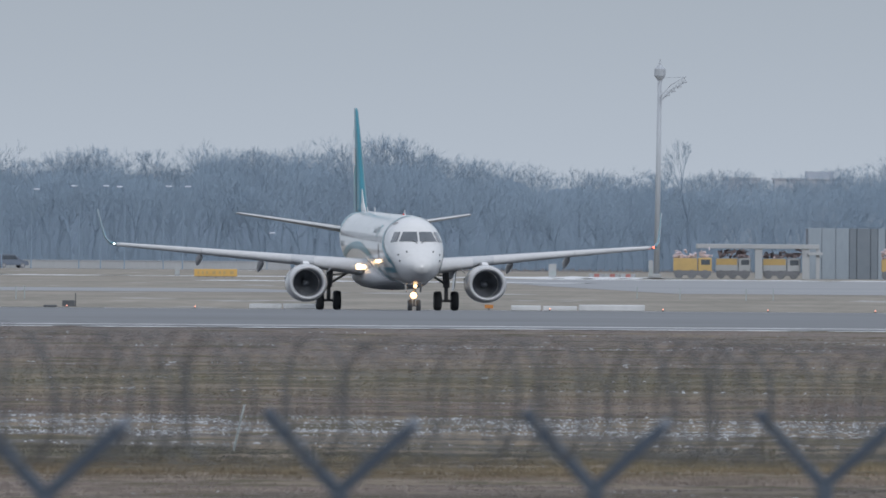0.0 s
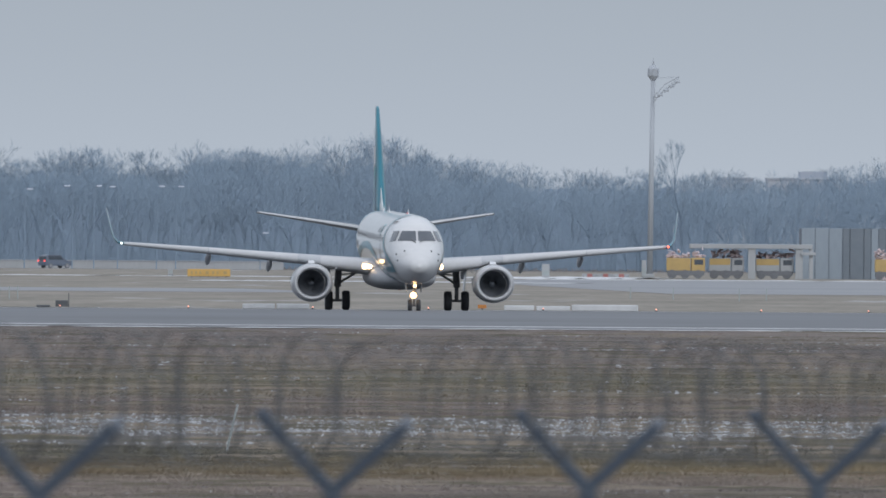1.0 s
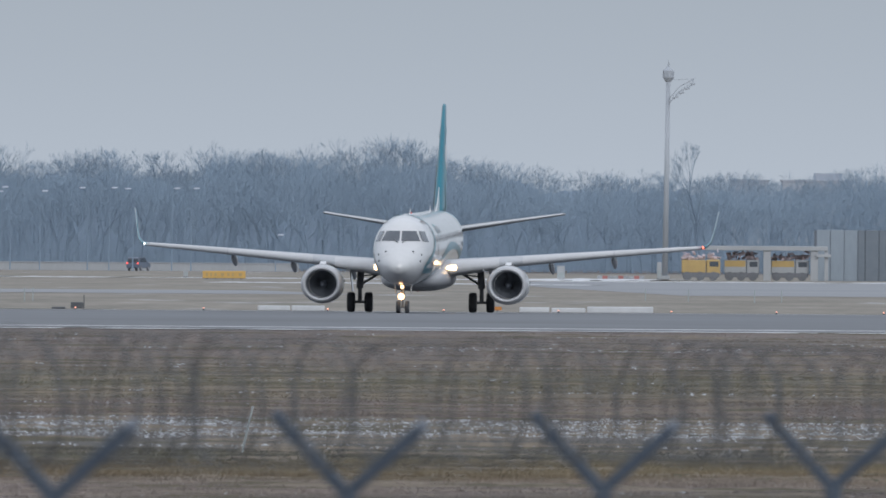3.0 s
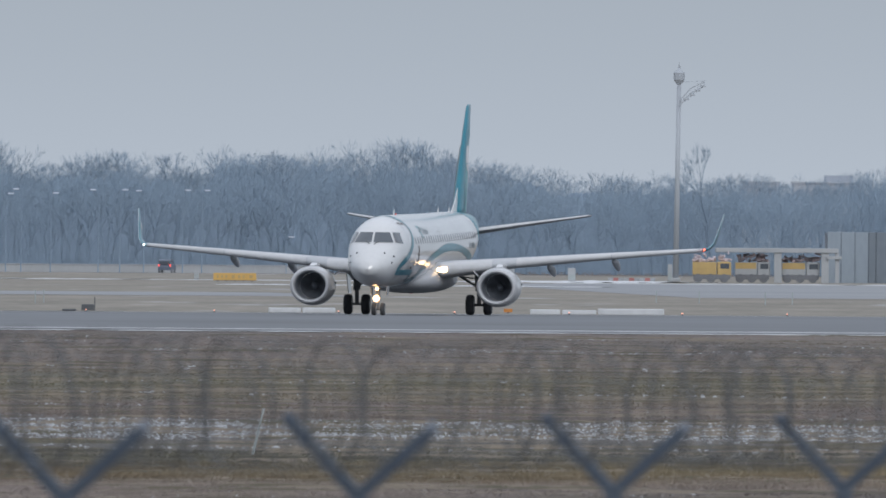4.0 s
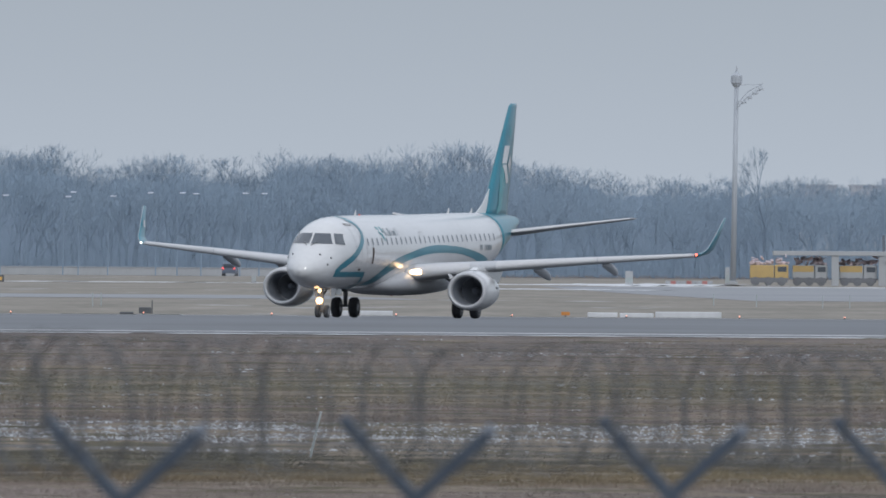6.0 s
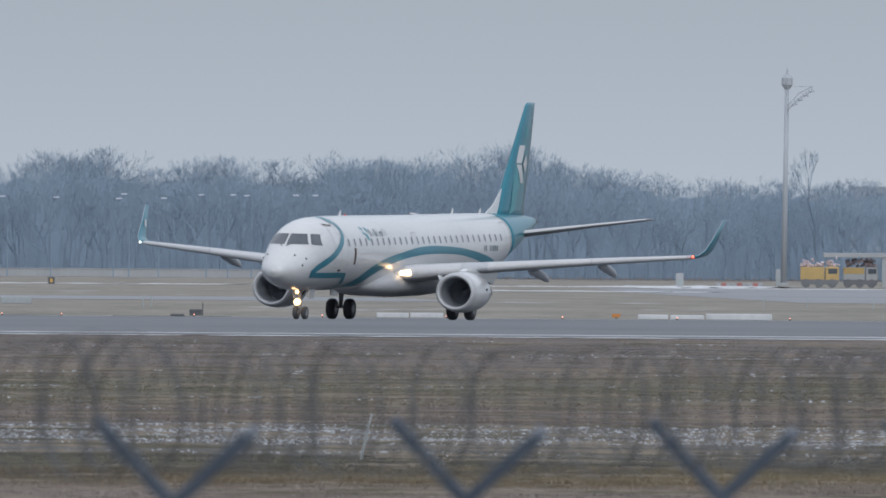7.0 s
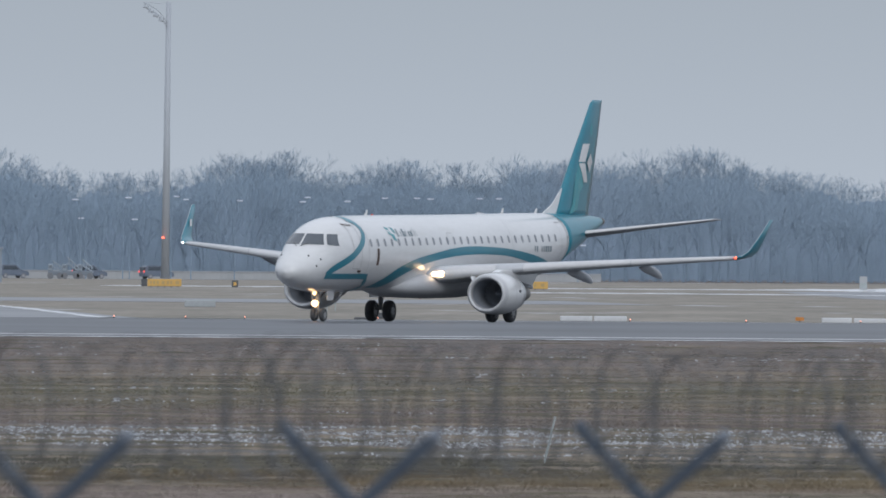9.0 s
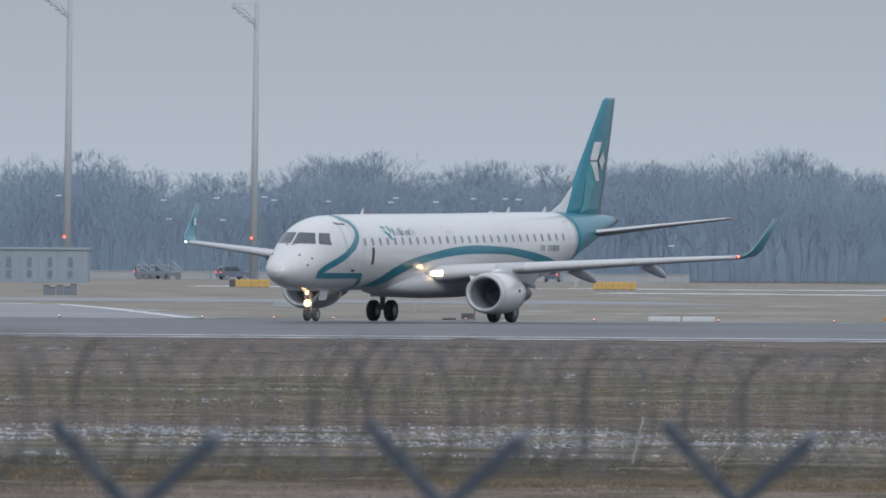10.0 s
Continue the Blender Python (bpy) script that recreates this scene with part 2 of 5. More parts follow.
M_PANEL = nmat("grey_ribbed_cladding", (0.2, 0.23, 0.275), (0.16, 0.185, 0.225), 0.4, (2.5, 1, 0.2), 0.7, island=0.5)
# dark car paint raised towards blue, standing in for haze
M_CARBLUE = nmat("hazed_dark_car_paint", (0.12, 0.15, 0.2), (0.15, 0.18, 0.23), 1.0, rough=0.4)
M_TAILLAMP = glow("red_tail_lamp", (0.9, 0.1, 0.08), 1.6)
M_ORANGE = nmat("orange_marker", (0.6, 0.25, 0.06), (0.5, 0.2, 0.05), 2.0, rough=0.6)
# board red with its saturation cut for painted haze
M_REDB = nmat("hazed_red_board", (0.42, 0.17, 0.15), (0.34, 0.15, 0.14), 2.0, rough=0.7)
# haze before the far blocks is mixed into this wall colour
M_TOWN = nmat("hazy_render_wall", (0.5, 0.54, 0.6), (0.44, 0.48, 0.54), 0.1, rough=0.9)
# airlight of the distance is painted in: blue base colour plus a weak glow
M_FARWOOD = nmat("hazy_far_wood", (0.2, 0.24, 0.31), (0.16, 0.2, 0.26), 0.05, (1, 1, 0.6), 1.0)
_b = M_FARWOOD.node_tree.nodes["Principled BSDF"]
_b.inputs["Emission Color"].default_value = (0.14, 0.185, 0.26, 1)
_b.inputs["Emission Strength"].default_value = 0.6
# window tone lifted close to the wall's, as painted haze
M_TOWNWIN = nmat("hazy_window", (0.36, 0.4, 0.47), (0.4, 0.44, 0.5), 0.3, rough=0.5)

# ---------------------------------------------------------------- ground: crowned runway, grass, pavements
PROFILE = [(-60, -0.7), (300, -0.7), (500, -0.6), (680, -0.36), (690, -0.25), (715, 0.03), (726, 0.1), (739, 0.13), (753, 0.15), (775, 0.06),
           (784, 0.02), (816, -0.035), (838, -0.12), (870, -0.14), (960, -0.02), (1100, 0.0), (5000, 0.0)]


def ground_z(y):
    for (a, za), (b, zb) in zip(PROFILE, PROFILE[1:]):
        if y <= b:
            return za + (zb - za) * (y - a) / (b - a) if y > a else za
    return 0.0


def part(name, bm, material, parent=None, label="", smooth=False):
    """Link a bmesh as one mesh object, under a thing or a part."""
    me = bpy.data.meshes.new(name)
    bmesh.ops.recalc_face_normals(bm, faces=bm.faces)
    bm.to_mesh(me)
    bm.free()
    me.materials.append(material)
    if smooth:
        for p in me.polygons:
            p.use_smooth = True
    ob = new(name, me)
    ob.parent = parent
    if label:
        ob["label"] = label
    return ob


def raw(name, verts, faces, material, parent=None):
    me = bpy.data.meshes.new(name)
    me.from_pydata(verts, [], faces)
    me.materials.append(material)
    ob = new(name, me)
    ob.parent = parent
    return ob


def box(bm, x0, x1, y0, y1, z0, z1, bevel=0.0):
    vs = [bm.verts.new(p) for p in ((x0, y0, z0), (x1, y0, z0), (x1, y1, z0), (x0, y1, z0), (x0, y0, z1), (x1, y0, z1), (x1, y1, z1), (x0, y1, z1))]
    fs = [bm.faces.new([vs[i] for i in f]) for f in ((0, 3, 2, 1), (4, 5, 6, 7), (0, 1, 5, 4), (1, 2, 6, 5), (2, 3, 7, 6), (3, 0, 4, 7))]
    if bevel:
        es = list({e for f in fs for e in f.edges})
        bmesh.ops.bevel(bm, geom=es, offset=bevel, segments=2, affect="EDGES", profile=0.5)
    return bm


def loft(bm, rings, cap=True):
    vr = [[bm.verts.new(p) for p in r] for r in rings]
    n = len(vr[0])
    for a, b in zip(vr, vr[1:]):
        for i in range(n):
            bm.faces.new((a[i], a[(i + 1) % n], b[(i + 1) % n], b[i]))
    if cap:
        bm.faces.new(vr[0])
        bm.faces.new(list(reversed(vr[-1])))
    return bm


def rod(bm, a, b, r0, r1=None, n=8):
    a, b = Vector(a), Vector(b)
    d = (b - a).normalized()
    u = d.orthogonal().normalized()
    v = d.cross(u)
    r1 = r0 if r1 is None else r1
    ang = [i * math.tau / n for i in range(n)]
    return loft(bm, [[a + r0 * (u * math.cos(t) + v * math.sin(t)) for t in ang], [b + r1 * (u * math.cos(t) + v * math.sin(t)) for t in ang]])


def turned(bm, axis_point, profile, n=32, closed=False):
    """A body of revolution about an axis along y; profile rows are (y, radius)."""
    cx, cz = axis_point
    rings = [[(cx + r * math.cos(i * math.tau / n), y, cz + r * math.sin(i * math.tau / n)) for i in range(n)] for y, r in profile]
    if closed:
        rings.append(rings[0])
    return loft(bm, rings, cap=not closed)


def ball(bm, c, r, n=12):
    bmesh.ops.create_uvsphere(bm, u_segments=n, v_segments=max(6, n // 2), radius=r, matrix=Matrix.Translation(c))
    return bm


def sheet(name, material, corners, lift, step=4.0):
    """A pavement sheet that follows the ground: corners rows are (y, x_left, x_right)."""
    bm = bmesh.new()
    rows = []
    for (ya, la, ra), (yb, lb, rb) in zip(corners, corners[1:]):
        n = max(1, int((yb - ya) / step))
        for i in range(n + (yb == corners[-1][0])):
            k = i / n
            y = ya + (yb - ya) * k
            rows.append([bm.verts.new((x, y, ground_z(y) + lift)) for x in (la + (lb - la) * k, ra + (rb - ra) * k)])
    for a, b in zip(rows, rows[1:]):
        bm.faces.new((a[0], a[1], b[1], b[0]))
    return tagged(part(name, bm, material), kind="structure")


bm = bmesh.new()
rows = []
ys = [-60, 0, 100, 200, 300, 400, 500, 600] + list(range(660, 961, 3)) + [1000, 1200, 1600, 2000, 2600, 3400, 4800]
for y in ys:
    rows.append([bm.verts.new((x, y, ground_z(y))) for x in (-1600, -200, 0, 200, 1600)])
for a, b in zip(rows, rows[1:]):
    for i in range(4):
        bm.faces.new((a[i], a[i + 1], b[i + 1], b[i]))
tagged(part("ground", bm, M_GRASS), kind="structure")
sheet("road", M_ASPHALT, [(686, -400, 400), (852, -400, 400)], 0.012)
sheet("trim", M_PAINT, [(691.6, -400, 400), (692.9, -400, 400)], 0.018, 0.5)
sheet("trim", M_PAINT, [(848.2, -28, 400), (849.2, -28, 400)], 0.018, 0.5)
sheet("ground_far", M_FARGRASS, [(852.05, -600, 600), (2255, -900, 900)], 0.006)
sheet("pavement", M_CONCRETE, [(1120, -400, -6), (1215, -400, -14)], 0.02)
sheet("pavement", M_CONCRETE, [(1150, 16, 400), (1380, 8, 400), (1660, 2, 400)], 0.02)
sheet("pavement", M_CONCRETE, [(852.1, -400, -31), (1045, -400, -49), (1070, -400, -75)], 0.016)
sheet("road", M_CONCRETE, [(2262, -400, 60), (2278, -400, 60)], 0.02)


def snow_edge(name, pts, width, seed, rise=0.06):
    """A ragged strip of old snow along a line on the ground."""
    r = random.Random(seed)
    bm = bmesh.new()
    last = None
    for (xa, ya), (xb, yb) in zip(pts, pts[1:]):
        n = int(math.hypot(xb - xa, yb - ya) / 1.2)
        for i in range(n):
            k = i / n
            x, y = xa + (xb - xa) * k, ya + (yb - ya) * k
            w = width * (0.35 + r.random())
            row = [bm.verts.new((x - w * 0.3, y - w * 0.5, ground_z(y) + 0.03)), bm.verts.new((x, y, ground_z(y) + rise + rise * 0.8 * r.random())), bm.verts.new((x + w * 0.3, y + w * 0.5, ground_z(y) + 0.03))]
            if last:
                bm.faces.new((last[0], last[1], row[1], row[0]))
                bm.faces.new((last[1], last[2], row[2], row[1]))
            last = row if r.random() < 0.93 else None
    return tagged(part(name, bm, M_SNOWPACK), "ragged strip of old white snow beside the pavement", "snow", kind="stuff")


snow_edge("snow_strip", [(-45, 684.6), (30, 684.6)], 0.8, 1, 0.035)
snow_edge("snow_bank", [(6, 1745), (23.5, 1748)], 7.0, 9, 0.14)
snow_edge("snow_bank", [(8, 1700), (16, 1702)], 5.0, 10, 0.1)
snow_edge("snow_strip", [(-32, 852), (-16, 852)], 0.3, 7, 0.012)
snow_edge("snow_strip", [(-33, 853), (-49, 1046), (-62, 1056)], 1.5, 2, 0.03)
snow_edge("snow_strip", [(-66, 1720), (20, 1725)], 9.0, 3)
snow_edge("snow_strip", [(10, 1668), (70, 1668)], 9.0, 4)
snow_edge("snow_strip", [(-20, 1500), (14, 1480)], 8.0, 5)
snow_edge("snow_strip", [(5, 1760), (26, 1760)], 16.0, 6)

# ---------------------------------------------------------------- the airliner
# station (metres ahead of the main gear), bottom, top, half width
STATIONS = [(18.75, 2.17, 2.21, 0.02), (18.62, 1.93, 2.48, 0.35), (18.4, 1.82, 2.67, 0.53), (18.0, 1.65, 2.94, 0.78), (17.4, 1.49, 3.28, 1.0),
            (16.9, 1.41, 3.54, 1.125), (16.3, 1.35, 3.98, 1.245), (15.7, 1.33, 4.32, 1.32), (15.0, 1.32, 4.54, 1.41), (14.0, 1.32, 4.68, 1.47),
            (13.0, 1.32, 4.73, 1.5), (12.0, 1.34, 4.76, 1.505), (0.0, 1.51, 4.87, 1.505), (-8.0, 1.64, 4.97, 1.505), (-10.0, 1.9, 4.99, 1.48),
            (-12.0, 2.32, 5, 1.38), (-14.0, 2.9, 5, 1.18), (-16.0, 3.47, 4.97, 0.9), (-18.0, 4.02, 4.92, 0.56), (-19.4, 4.4, 4.84, 0.28),
            (-19.95, 4.52, 4.78, 0.14)]


def station(s):
    """Bottom, top and half width of the fuselage at s, by a monotone cubic through the stations."""
    st = STATIONS
    i = next((j for j in range(len(st) - 1) if st[j][0] >= s >= st[j + 1][0]), 0 if s > 0 else len(st) - 2)
    p0, p1 = st[i], st[i + 1]
    h = p1[0] - p0[0]
    k = min(1, max(0, (s - p0[0]) / h))
    res = []
    for c in (1, 2, 3):
        d = (p1[c] - p0[c]) / h
        dm = (p0[c] - st[i - 1][c]) / (p0[0] - st[i - 1][0]) if i > 0 else d
        dp = (st[i + 2][c] - p1[c]) / (st[i + 2][0] - p1[0]) if i + 2 < len(st) else d
        m0 = 0 if dm * d <= 0 else 2 * dm * d / (dm + d)
        m1 = 0 if dp * d <= 0 else 2 * dp * d / (dp + d)
        res.append((2 * k ** 3 - 3 * k ** 2 + 1) * p0[c] + (k ** 3 - 2 * k ** 2 + k) * h * m0 + (3 * k ** 2 - 2 * k ** 3) * p1[c] + (k ** 3 - k ** 2) * h * m1)
    return res


def ring_at(s, n=48, grow=0.0):
    b, t, w = station(s)
    return [((w + grow) * math.cos(a), -s, (b + t) / 2 + ((t - b) / 2 + grow) * math.sin(a)) for a in [i * math.tau / n for i in range(n)]]


def skin(s, z, side, off=0.012):
    """The point of the fuselage's side at station s and height z."""
    b, t, w = station(s)
    q = max(-0.999, min(0.999, (z - (b + t) / 2) / ((t - b) / 2)))
    c = math.sqrt(1 - q * q)
    return Vector((side * ((w + off) * c), -s, (b + t) / 2 + ((t - b) / 2 + off) * q))


def nose_skin(x, z, off=0.016):
    """The point of the nose that shows at lateral x and height z from ahead."""
    lo, hi = 12.0, 18.7
    for _ in range(40):
        mid = (lo + hi) / 2
        b, t, w = station(mid)
        inside = (x / w) ** 2 + ((z - (b + t) / 2) / ((t - b) / 2)) ** 2 <= 1
        lo, hi = (mid, hi) if inside else (lo, mid)
    b, t, w = station(lo)
    nrm = Vector((x / w ** 2, -0.45, (z - (b + t) / 2) / ((t - b) / 2) ** 2)).normalized()
    return Vector((x, -lo, z)) + nrm * off


def patch(bm, grid):
    vs = [[bm.verts.new(p) for p in r] for r in grid]
    for a, b in zip(vs, vs[1:]):
        for i in range(len(a) - 1):
            bm.faces.new((a[i], a[i + 1], b[i + 1], b[i]))
    return bm


def lerp_list(pts, k):
    """A point at share k of a polyline's length, smoothed."""
    n = len(pts) - 1
    f = min(n - 1e-6, k * n)
    i = int(f)
    q = f - i
    p0, p1, p2, p3 = (Vector(pts[max(0, min(n, i + j))]) for j in (-1, 0, 1, 2))
    return 0.5 * (2 * p1 + (p2 - p0) * q + (2 * p0 - 5 * p1 + 4 * p2 - p3) * q * q + (3 * p1 - p0 - 3 * p2 + p3) * q ** 3)


def band(bm, top, bottom, side, n=40, across=5, off=0.012):
    grid = []
    for i in range(n + 1):
        a, b = lerp_list(top, i / n), lerp_list(bottom, i / n)
        grid.append([skin(*(a + (b - a) * (j / across)), side, off) for j in range(across + 1)])
    return patch(bm, grid)


def stroke(bm, centre, width, side, n=40, off=0.012):
    grid = []
    for i in range(n + 1):
        p = lerp_list(centre, i / n)
        d = lerp_list(centre, min(1, i / n + 0.01)) - lerp_list(centre, max(0, i / n - 0.01))
        nn = Vector((-d[1], d[0])).normalized() * width / 2
        grid.append([skin(*(p + nn * (j / 2 - 1)), side, off) for j in range(5)])
    return patch(bm, grid)


airliner = tagged(new("airliner"), "white twin-engine airliner with teal tail taxiing on grey asphalt", "airplane")

main_s = [18.75, 18.72, 18.68, 18.62, 18.52, 18.4, 18.2, 18.0, 17.7, 17.4, 17.1, 16.9, 16.6, 16.3, 16.0, 15.7, 15.35, 15.0, 14.5, 14.0, 13.5, 13.0, 12.5, 12.0] + [10 - i for i in range(0, 18)] + [-8.5, -9, -9.5, -10, -10.5, -11, -11.5, -12.0, -12.4]
tail_s = [-12.4, -13, -13.5, -14, -14.5, -15, -15.5, -16, -16.5, -17, -17.5, -18, -18.5, -19, -19.4]
part("fuselage", loft(bmesh.new(), [ring_at(s) for s in main_s]), M_WHITE, airliner, smooth=True)
part("tail_cone", loft(bmesh.new(), [ring_at(s) for s in tail_s]), M_TEAL, airliner, "teal painted tail cone", smooth=True)
part("exhaust_tip", loft(bmesh.new(), [ring_at(s, grow=0.004) for s in (-19.35, -19.6, -19.95)]), M_HOT, airliner, "bare metal exhaust tip", smooth=True)
# belly fairing under the wing root
rings = []
for s, w, zb, zt in ((7.6, 0.6, 1.42, 1.7), (6.8, 1.25, 1.2, 2.0), (5.6, 1.6, 1.07, 2.3), (3, 1.72, 1.03, 2.35), (0, 1.72, 1.07, 2.4), (-2.5, 1.6, 1.18, 2.4), (-4.5, 1.2, 1.4, 2.2), (-5.8, 0.5, 1.62, 1.9)):
    rings.append([(math.copysign(abs(math.cos(a)) ** 0.7, math.cos(a)) * w, -s, (zb + zt) / 2 + (zt - zb) / 2 * math.copysign(abs(math.sin(a)) ** 0.8, math.sin(a))) for a in [i * math.tau / 32 for i in range(32)]])
part("belly_fairing", loft(bmesh.new(), rings), M_BELLY, airliner, "grey belly fairing", smooth=True)

# cockpit panes
FRONT = [(0.045, 3.93), (0.7, 3.93), (0.92, 3.45), (0.045, 3.45)]
SIDE = [(0.8, 3.93), (1.06, 3.92), (1.27, 3.41), (1.01, 3.45)]
for sx in (-1, 1):
    for q, nm in ((FRONT, "windscreen"), (SIDE, "side_window")):
        bm = bmesh.new()
        grid = []
        for i in range(7):
            v = i / 6
            row = []
            for j in range(7):
                u = j / 6
                p = (Vector(q[0]) * (1 - u) + Vector(q[1]) * u) * (1 - v) + (Vector(q[3]) * (1 - u) + Vector(q[2]) * u) * v
                c = nose_skin(p[0], p[1])
                row.append((sx * c[0], c[1], c[2]))
            grid.append(row)
        part(nm, patch(bm, grid), M_GLASS, airliner, "dark cockpit glass", smooth=True)
    # wiper, probes
    bm = bmesh.new()
    a, b = nose_skin(0.1, 3.36, 0.03), nose_skin(0.3, 3.5, 0.04)
    rod(bm, (sx * a[0], a[1], a[2]), (sx * b[0], b[1], b[2]), 0.018)
    part("wiper", bm, M_DARK, airliner)
    for px, pz in ((0.65, 2.95), (1.02, 2.8), (0.98, 2.5)):
        a = nose_skin(px, pz, 0.0)
        bm = ball(bmesh.new(), (sx * a[0], a[1], a[2]), 0.05, 8)
        part("air_data_probe", bm, M_DARK, airliner)

# cabin windows along both sides
for sx in (-1, 1):
    for i in range(28):
        s = 12.15 - i * 0.838
        zc = 3.73 - 0.0138 * s
        bm = bmesh.new()
        rim = []
        for k in range(12):
            a = k * math.tau / 12
            rim.append(bm.verts.new(skin(s + 0.13 * math.copysign(abs(math.cos(a)) ** 0.7, math.cos(a)), zc + 0.18 * math.copysign(abs(math.sin(a)) ** 0.7, math.sin(a)), sx, 0.01)))
        bm.faces.new(rim)
        part("cabin_window", bm, M_PANE, airliner)

TWO = [(13.35, 4.67), (12.95, 4.53), (12.72, 4.26), (12.75, 3.96), (13.05, 3.63), (13.6, 3.29), (14.3, 2.96), (15.0, 2.71), (15.7, 2.49), (16.2, 2.31), (16.6, 2.09)]
BAR = [(16.65, 2.06), (15.6, 2.05), (14.4, 2.05), (13.1, 2.06), (12.1, 2.05)]
HOOK = [(12.2, 2.07), (12.0, 1.87), (11.75, 1.67), (11.8, 1.49), (12.2, 1.39)]
SW_TOP = [(11.0, 1.53), (10.0, 1.91), (8.75, 2.42), (6.9, 2.84), (4.8, 3.1), (2.6, 3.33), (0.4, 3.45), (-1.9, 3.44), (-4.2, 3.37), (-6.5, 3.2), (-8.2, 3.01), (-9.7, 2.79)]
SW_BOT = [(9.4, 1.54), (8.8, 1.73), (8.0, 2.07), (6.5, 2.48), (4.6, 2.77), (2.5, 2.97), (0.4, 3.07), (-1.9, 3.09), (-4.2, 3.04), (-6.0, 2.89), (-7.2, 2.75), (-8.6, 2.55)]
for sx in (-1, 1):
    part("nose_stripe", stroke(bmesh.new(), TWO, 0.33, sx, 60), M_TEAL, airliner, "teal curved nose stripe", smooth=True)
    part("nose_stripe", stroke(bmesh.new(), BAR, 0.25, sx, 30, 0.014), M_TEAL, airliner, "teal straight nose stripe", smooth=True)
    part("nose_stripe", stroke(bmesh.new(), HOOK, 0.26, sx, 24, 0.016), M_TEAL, airliner, "teal hooked nose stripe", smooth=True)
    part("side_stripe", band(bmesh.new(), SW_TOP, SW_BOT, sx, 60), M_TEAL, airliner, "teal sweeping side stripe", smooth=True)
    # plain shapes where the name and emblem stand
    bm = bmesh.new()
    for s0, z0, w, h in ((9.85, 4.3, 0.34, 0.34), (9.5, 4.02, 0.36, 0.3), (9.25, 4.3, 0.28, 0.24)):
        patch(bm, [[skin(s0, z0, sx, 0.013), skin(s0 - w, z0 - 0.08, sx, 0.013)], [skin(s0 - 0.15, z0 - h, sx, 0.013), skin(s0 - w - 0.15, z0 - h - 0.08, sx, 0.013)]])
    part("emblem", bm, M_TEAL_PALE, airliner, "pale teal diamond emblem")
    for i, (w, h) in enumerate(((0.26, 0.34), (0.06, 0.26), (0.1, 0.22), (0.34, 0.34), (0.22, 0.22), (0.06, 0.34), (0.22, 0.22), (0.34, 0.22), (0.06, 0.3), (0.08, 0.34), (0.06, 0.26))):
        s0 = 8.75 - i * 0.235
        z0 = 3.87 - 0.0138 * (s0 - 8)
        bm = bmesh.new()
        patch(bm, [[skin(s0, z0 + h, sx, 0.013), skin(s0 - w * 0.6, z0 + h, sx, 0.013)], [skin(s0, z0, sx, 0.013), skin(s0 - w * 0.6, z0, sx, 0.013)]])
        part("letter", bm, M_LETTER, airliner)
    for s0, w in ((-7.7, 0.12), (-7.95, 0.16), (-8.55, 0.1), (-8.8, 0.12), (-9.05, 0.22), (-9.35, 0.2), (-9.65, 0.2)):
        bm = bmesh.new()
        patch(bm, [[skin(s0, 3.5, sx, 0.013), skin(s0 - w, 3.5, sx, 0.013)], [skin(s0, 3.24, sx, 0.013), skin(s0 - w, 3.24, sx, 0.013)]])
        part("character", bm, M_LETTER, airliner)
    part("placard", band(bmesh.new(), [(11.5, 3.32), (11.24, 3.32)], [(11.5, 2.56), (11.24, 2.56)], sx, 4), M_PLACARD, airliner, "dark brown door placard")
    # door outlines
    for s0, s1, z0, z1, w in ((14.15, 13.3, 2.4, 4.35, 0.035), (2.75, 2.2, 3.0, 4.05, 0.03), (-11.3, -12.1, 2.85, 4.6, 0.035)):
        bm = bmesh.new()
        cs = [(s0, z0), (s0, z1), (s1, z1), (s1, z0), (s0, z0)]
        for a, b in zip(cs, cs[1:]):
            d = Vector(b) - Vector(a)
            nn = Vector((-d[1], d[0])).normalized() * w / 2
            patch(bm, [[skin(*(Vector(a) + d * (i / 10) + nn), sx, 0.011), skin(*(Vector(a) + d * (i / 10) - nn), sx, 0.011)] for i in range(11)])
        part("door_outline", bm, M_SEAM, airliner)
    bm = bmesh.new()
    patch(bm, [[skin(14.35, 4.4, sx, 0.014), skin(13.45, 4.38, sx, 0.014)], [skin(14.2, 4.32, sx, 0.014), skin(13.5, 4.3, sx, 0.014)]])
    part("door_vent", bm, M_PLACARD, airliner)
    bm = bmesh.new()
    patch(bm, [[skin(13.5, 2.33, sx, 0.014), skin(13.1, 2.33, sx, 0.014)], [skin(13.5, 2.24, sx, 0.014), skin(13.1, 2.24, sx, 0.014)]])
    part("door_step", bm, M_PLACARD, airliner)
for s in (12.45, -5.0):
    bm = bmesh.new()
    loft(bm, [ring_at(s, grow=0.005), ring_at(s - 0.03, grow=0.005)], cap=False)
    part("panel_seam", bm, M_SEAM, airliner)
# aerials on the roof
for s, h in ((9.4, 0.24), (-7.2, 0.24), (-11.4, 0.22)):
    b, t, w = station(s)
    bm = bmesh.new()
    loft(bm, [[(-0.02, -s - 0.15, t - 0.05), (0.02, -s - 0.15, t - 0.05), (0.02, -s + 0.2, t - 0.05), (-0.02, -s + 0.2, t - 0.05)],
              [(-0.008, -s + 0.12, t + h), (0.008, -s + 0.12, t + h), (0.008, -s + 0.25, t + h), (-0.008, -s + 0.25, t + h)]])
    part("aerial", bm, M_WHITE, airliner)
b, t, w = station(8.6)
